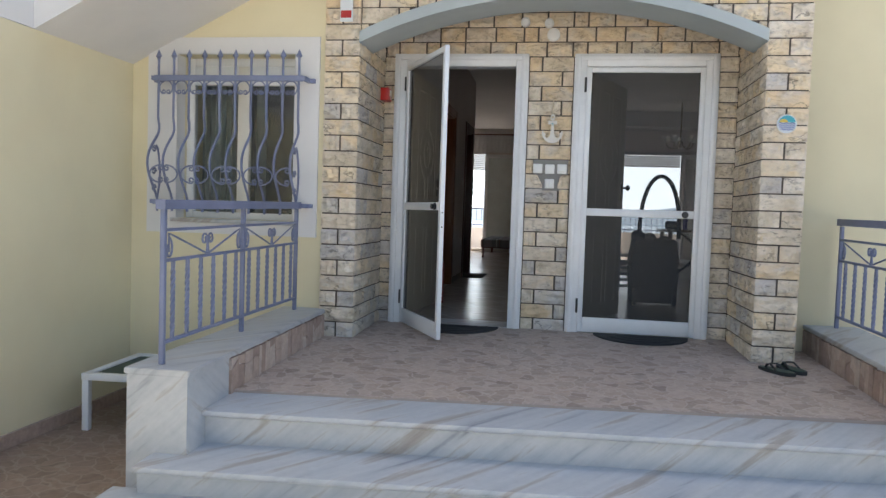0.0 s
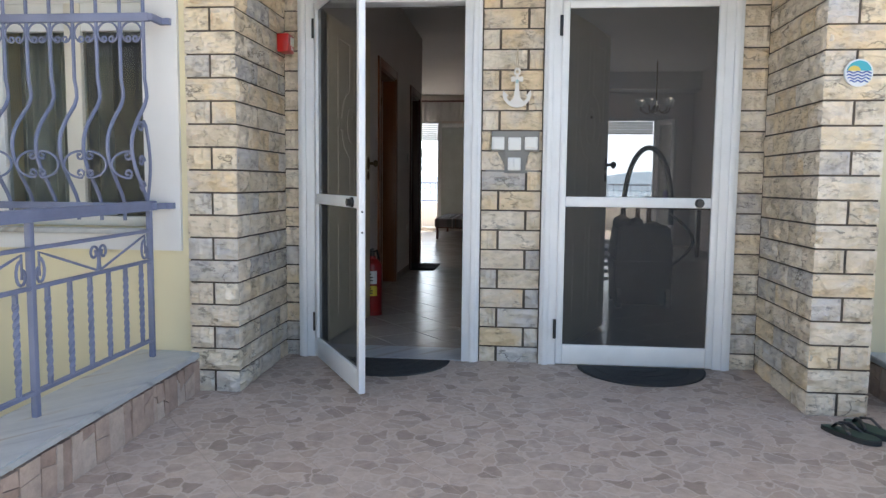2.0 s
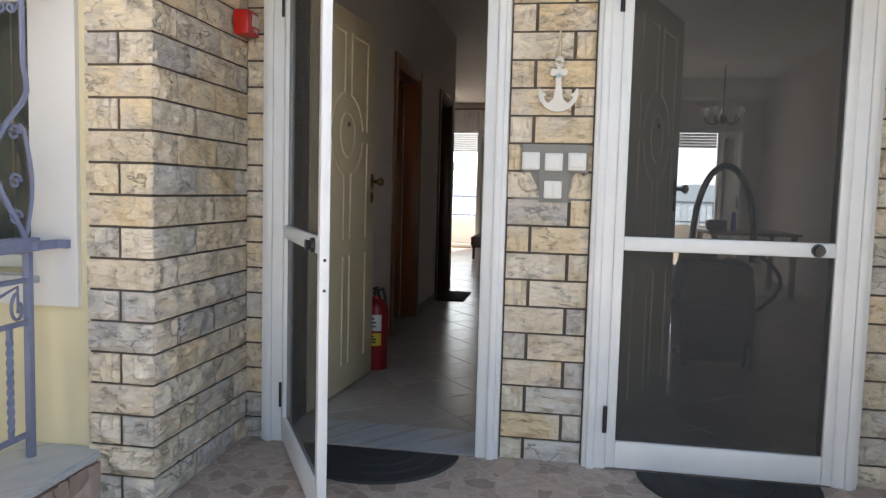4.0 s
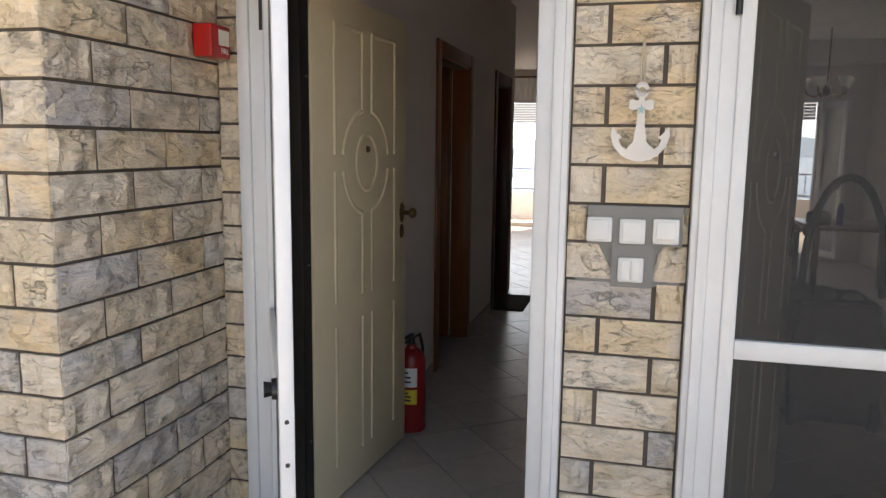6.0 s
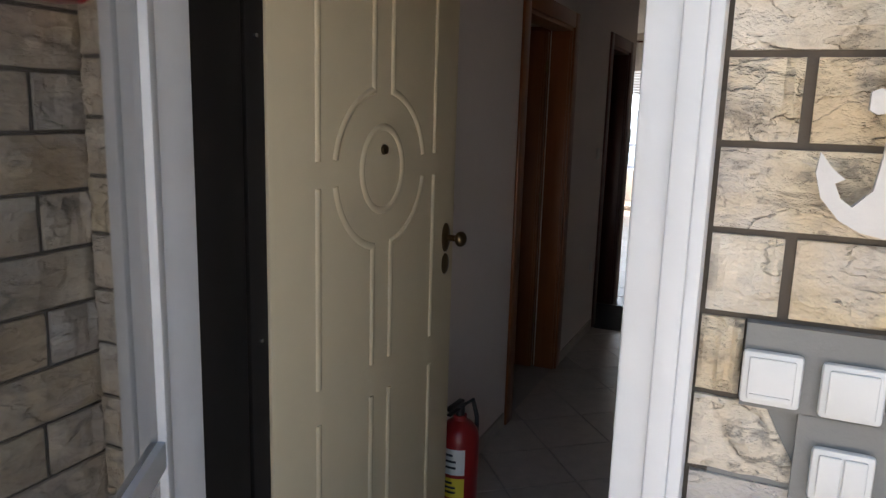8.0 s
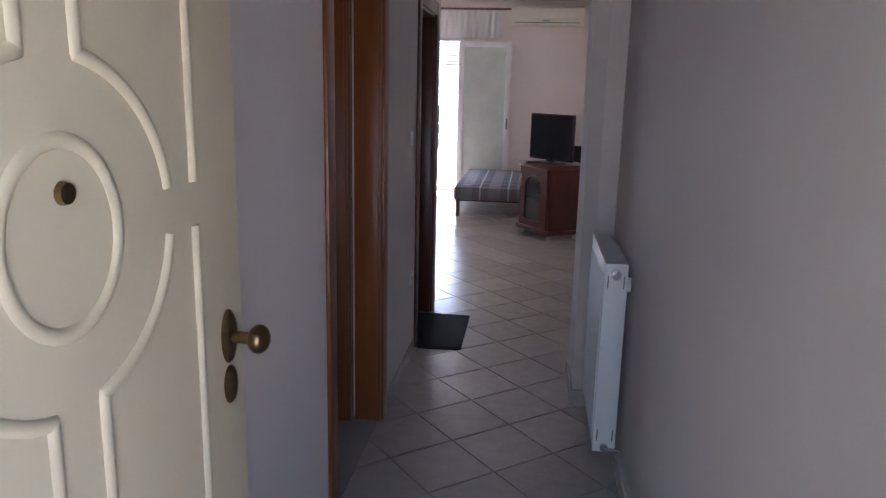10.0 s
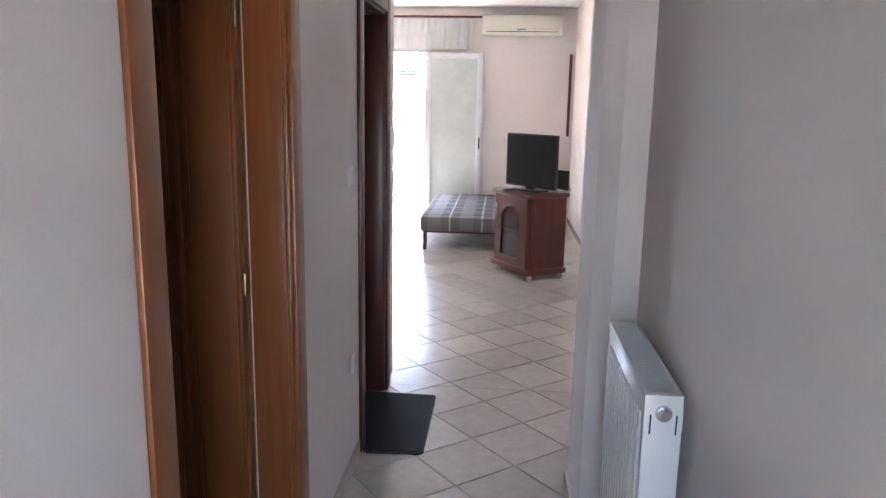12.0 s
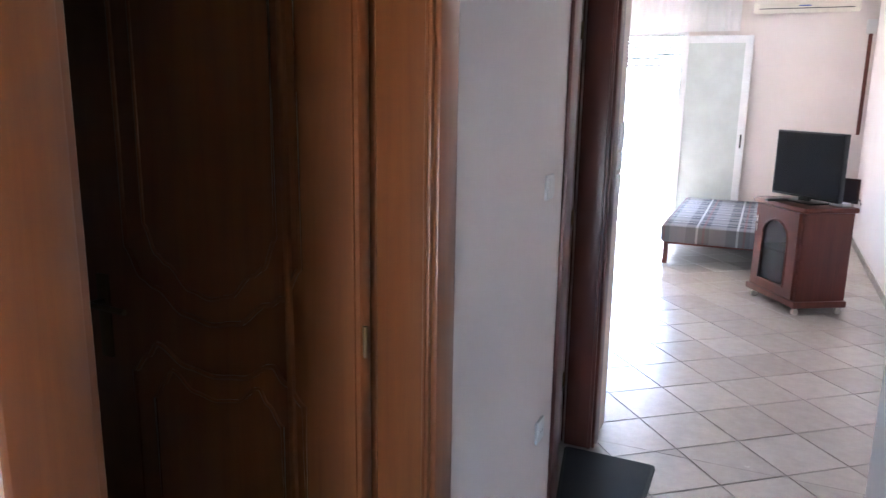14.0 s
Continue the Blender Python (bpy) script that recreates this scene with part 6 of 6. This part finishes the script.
for k, z in course_rows(2.75):
    # pier fronts: a full block, then two halves
    for parent, x0, x1 in ((wall_pier_left, STONE_L, PIER_L), (wall_pier_right, PIER_R, STONE_R)):
        lay_run(parent, (x0, PIER_Y + 0.013), 0, x1 - x0, z, (x1 - x0,) if k % 2 else ((x1 - x0) / 2,))
    # inner faces of the porch
    lay_run(wall_pier_left, (PIER_L - 0.013, PIER_Y + 0.004), 90, -PIER_Y + 0.018, z, (0.29, 0.31, 0.33), 0.17 if k % 2 else 0.31)
    lay_run(wall_pier_right, (PIER_R + 0.013, 0.018), -90, -PIER_Y + 0.018, z, (0.29, 0.31, 0.33), 0.13 if k % 2 else 0.28)
    # over the arch
    if z + COURSE > ARCH_Z + 0.06:
        zz = z + COURSE * 0.35
        xa = PIER_L
        while xa < ARCH_X and arch_z(xa, 0.04) < zz:
            xa += 0.01
        if xa >= ARCH_X:
            lay_run(wall_arch, (PIER_L, PIER_Y + 0.013), 0, PIER_R - PIER_L, z, (0.22, 0.25, 0.28, 0.13))
        else:
            half = xa - PIER_L
            if half > 0.05:
                lay_run(wall_arch, (PIER_L, PIER_Y + 0.013), 0, half, z, (0.24, 0.27, 0.13))
                lay_run(wall_arch, (PIER_R - half, PIER_Y + 0.013), 0, half, z, (0.24, 0.27, 0.13))

# back wall: its courses are a little taller, short and long blocks by turns between the doors
for k, z in course_rows(2.6, BACK_COURSE):
    h = BACK_COURSE
    if z < DOOR_TOP - 0.02:
        lay_run(wall_front, (PIER_L - 0.008, 0.013), 0, L_DOOR[0] - PIER_L + 0.008, z, (0.2,), None, h)
        lay_run(wall_front, (R_DOOR[1], 0.013), 0, PIER_R - R_DOOR[1] + 0.008, z, (0.2,), None, h)
        x0, x1 = L_DOOR[1], R_DOOR[0]
        if k == 11:
            put_stone(wall_front, x0 + 0.004, 0.013, z + JOINT / 2, 0.055, h - JOINT, 0)
            put_stone(wall_front, x1 - 0.03, 0.013, z + JOINT / 2, 0.026, h - JOINT, 0)
        elif k == 10:
            for seed, notch, xs0, wide in ((21, 1, x0 + 0.004, 0.136), (22, -1, x1 - 0.102, 0.098)):
                ob = new("stone", stone_mesh(seed, notch))
                ob.matrix_basis = pose(xs0, 0.013, z + JOINT / 2) @ Matrix.Diagonal((wide, 0.017, h - JOINT, 1))
                ob.parent = wall_front
        else:
            lay_run(wall_front, (x0, 0.013), 0, x1 - x0, z, (0.247,), 0.260 if k % 2 else 0.103, h)
        if z + h > DOOR_TOP + 0.02:
            for a, b in (L_DOOR, R_DOOR):
                u = a
                while u < b - 0.01:
                    w = min(rng.choice((0.2, 0.22, 0.24)), b - u)
                    w = b - u if b - u - w < 0.06 else w
                    put_stone(wall_front, u + 0.004, 0.013, DOOR_TOP + 0.003, w - JOINT, z + h - DOOR_TOP - JOINT, 0)
                    u += w
    else:
        lay_run(wall_front, (PIER_L + 0.004, 0.013), 0, PIER_R - PIER_L - 0.008, z, (0.2, 0.22, 0.24, 0.11), 0.11 if k % 2 else 0.22, h)

# porch tiles, cut along the top step
region = [(-1, 0, 1.105), (1, 0, 2.305), (0, 1, 0.0), (PORCH_SKEW, -1, 2.22 - PORCH_SKEW * 1.1)]
lay_tiles(floor_porch, region, 0.333, 0.003, 40, (0.3, -1.2), 0.004, PORCH_TILE)

# broken tile strips along the plinths
rng = random.Random(5)
for parent, x, s, y in ((plinth_l, -1.105, 1, WALL_Y - 0.005), (plinth_r, 2.305, -1, WALL_YR - 0.005)):
    while y > -2.25:
        w = rng.uniform(0.03, 0.11)
        y2 = max(-2.26, y - w)
        if y - y2 > 0.012:
            lo, hi = SLOPE * y - 0.02, min(plinth_top(y), plinth_top(y2)) - 0.033
            cut = lo + (hi - lo) * rng.uniform(0.4, 0.8)
            tilt = rng.uniform(-0.025, 0.025)
            g = 0.0014
            rows = [(lo, lo, cut - g - tilt, cut - g + tilt), (cut + g - tilt, cut + g + tilt, hi - rng.uniform(0, 0.008), hi - rng.uniform(0, 0.008))] if rng.random() < 0.8 else [(lo, lo, hi - rng.uniform(0, 0.012), hi - rng.uniform(0, 0.012))]
            lean = rng.uniform(-0.014, 0.014)
            for a, b, c, d in rows:
                bm = bmesh.new()
                prism(bm, [(y2 + g, a), (y - g, b), (y - g + lean, d), (y2 + g + lean, c)], x - s * 0.012, x + s * rng.uniform(0.008, 0.011), "x")
                part("strip_tile", bm, STRIP, parent)
        y = y2

# floor tiles inside: corridor, living room, then the neighbour
TILE, TURN, START = 0.332, 39, (-0.031, 0.0387)
lay_tiles(floor, [(-1, 0, 0.80), (1, 0, 0.33), (0, -1, -0.31), (0, 1, 5.2)], TILE, 0.006, TURN, START, 0.003, FLOOR_TILE)
lay_tiles(floor, [(-1, 0, 2.9), (1, 0, 0.80), (0, -1, -5.2), (0, 1, ROOM_Y)], TILE, 0.006, TURN, START, 0.003, FLOOR_TILE)
floor_2 = setting("floor_right_flat", boxes((0.62, 3.45, 0.31, RIGHT_Y, -0.005, -0.002)), GROUT, "beige tiled floor of the neighbouring flat", "tiled floor")
lay_tiles(floor_2, [(-1, 0, -0.62), (1, 0, 3.45), (0, -1, -0.31), (0, 1, 6.0)], TILE, 0.006, TURN, START, 0.003, FLOOR_TILE)
setting("floor_living_side", boxes((-4.45, -2.91, 5.2, ROOM_Y, -0.004, 0.003)), FLOOR_TILE, "beige tiled living room floor", "tiled floor")
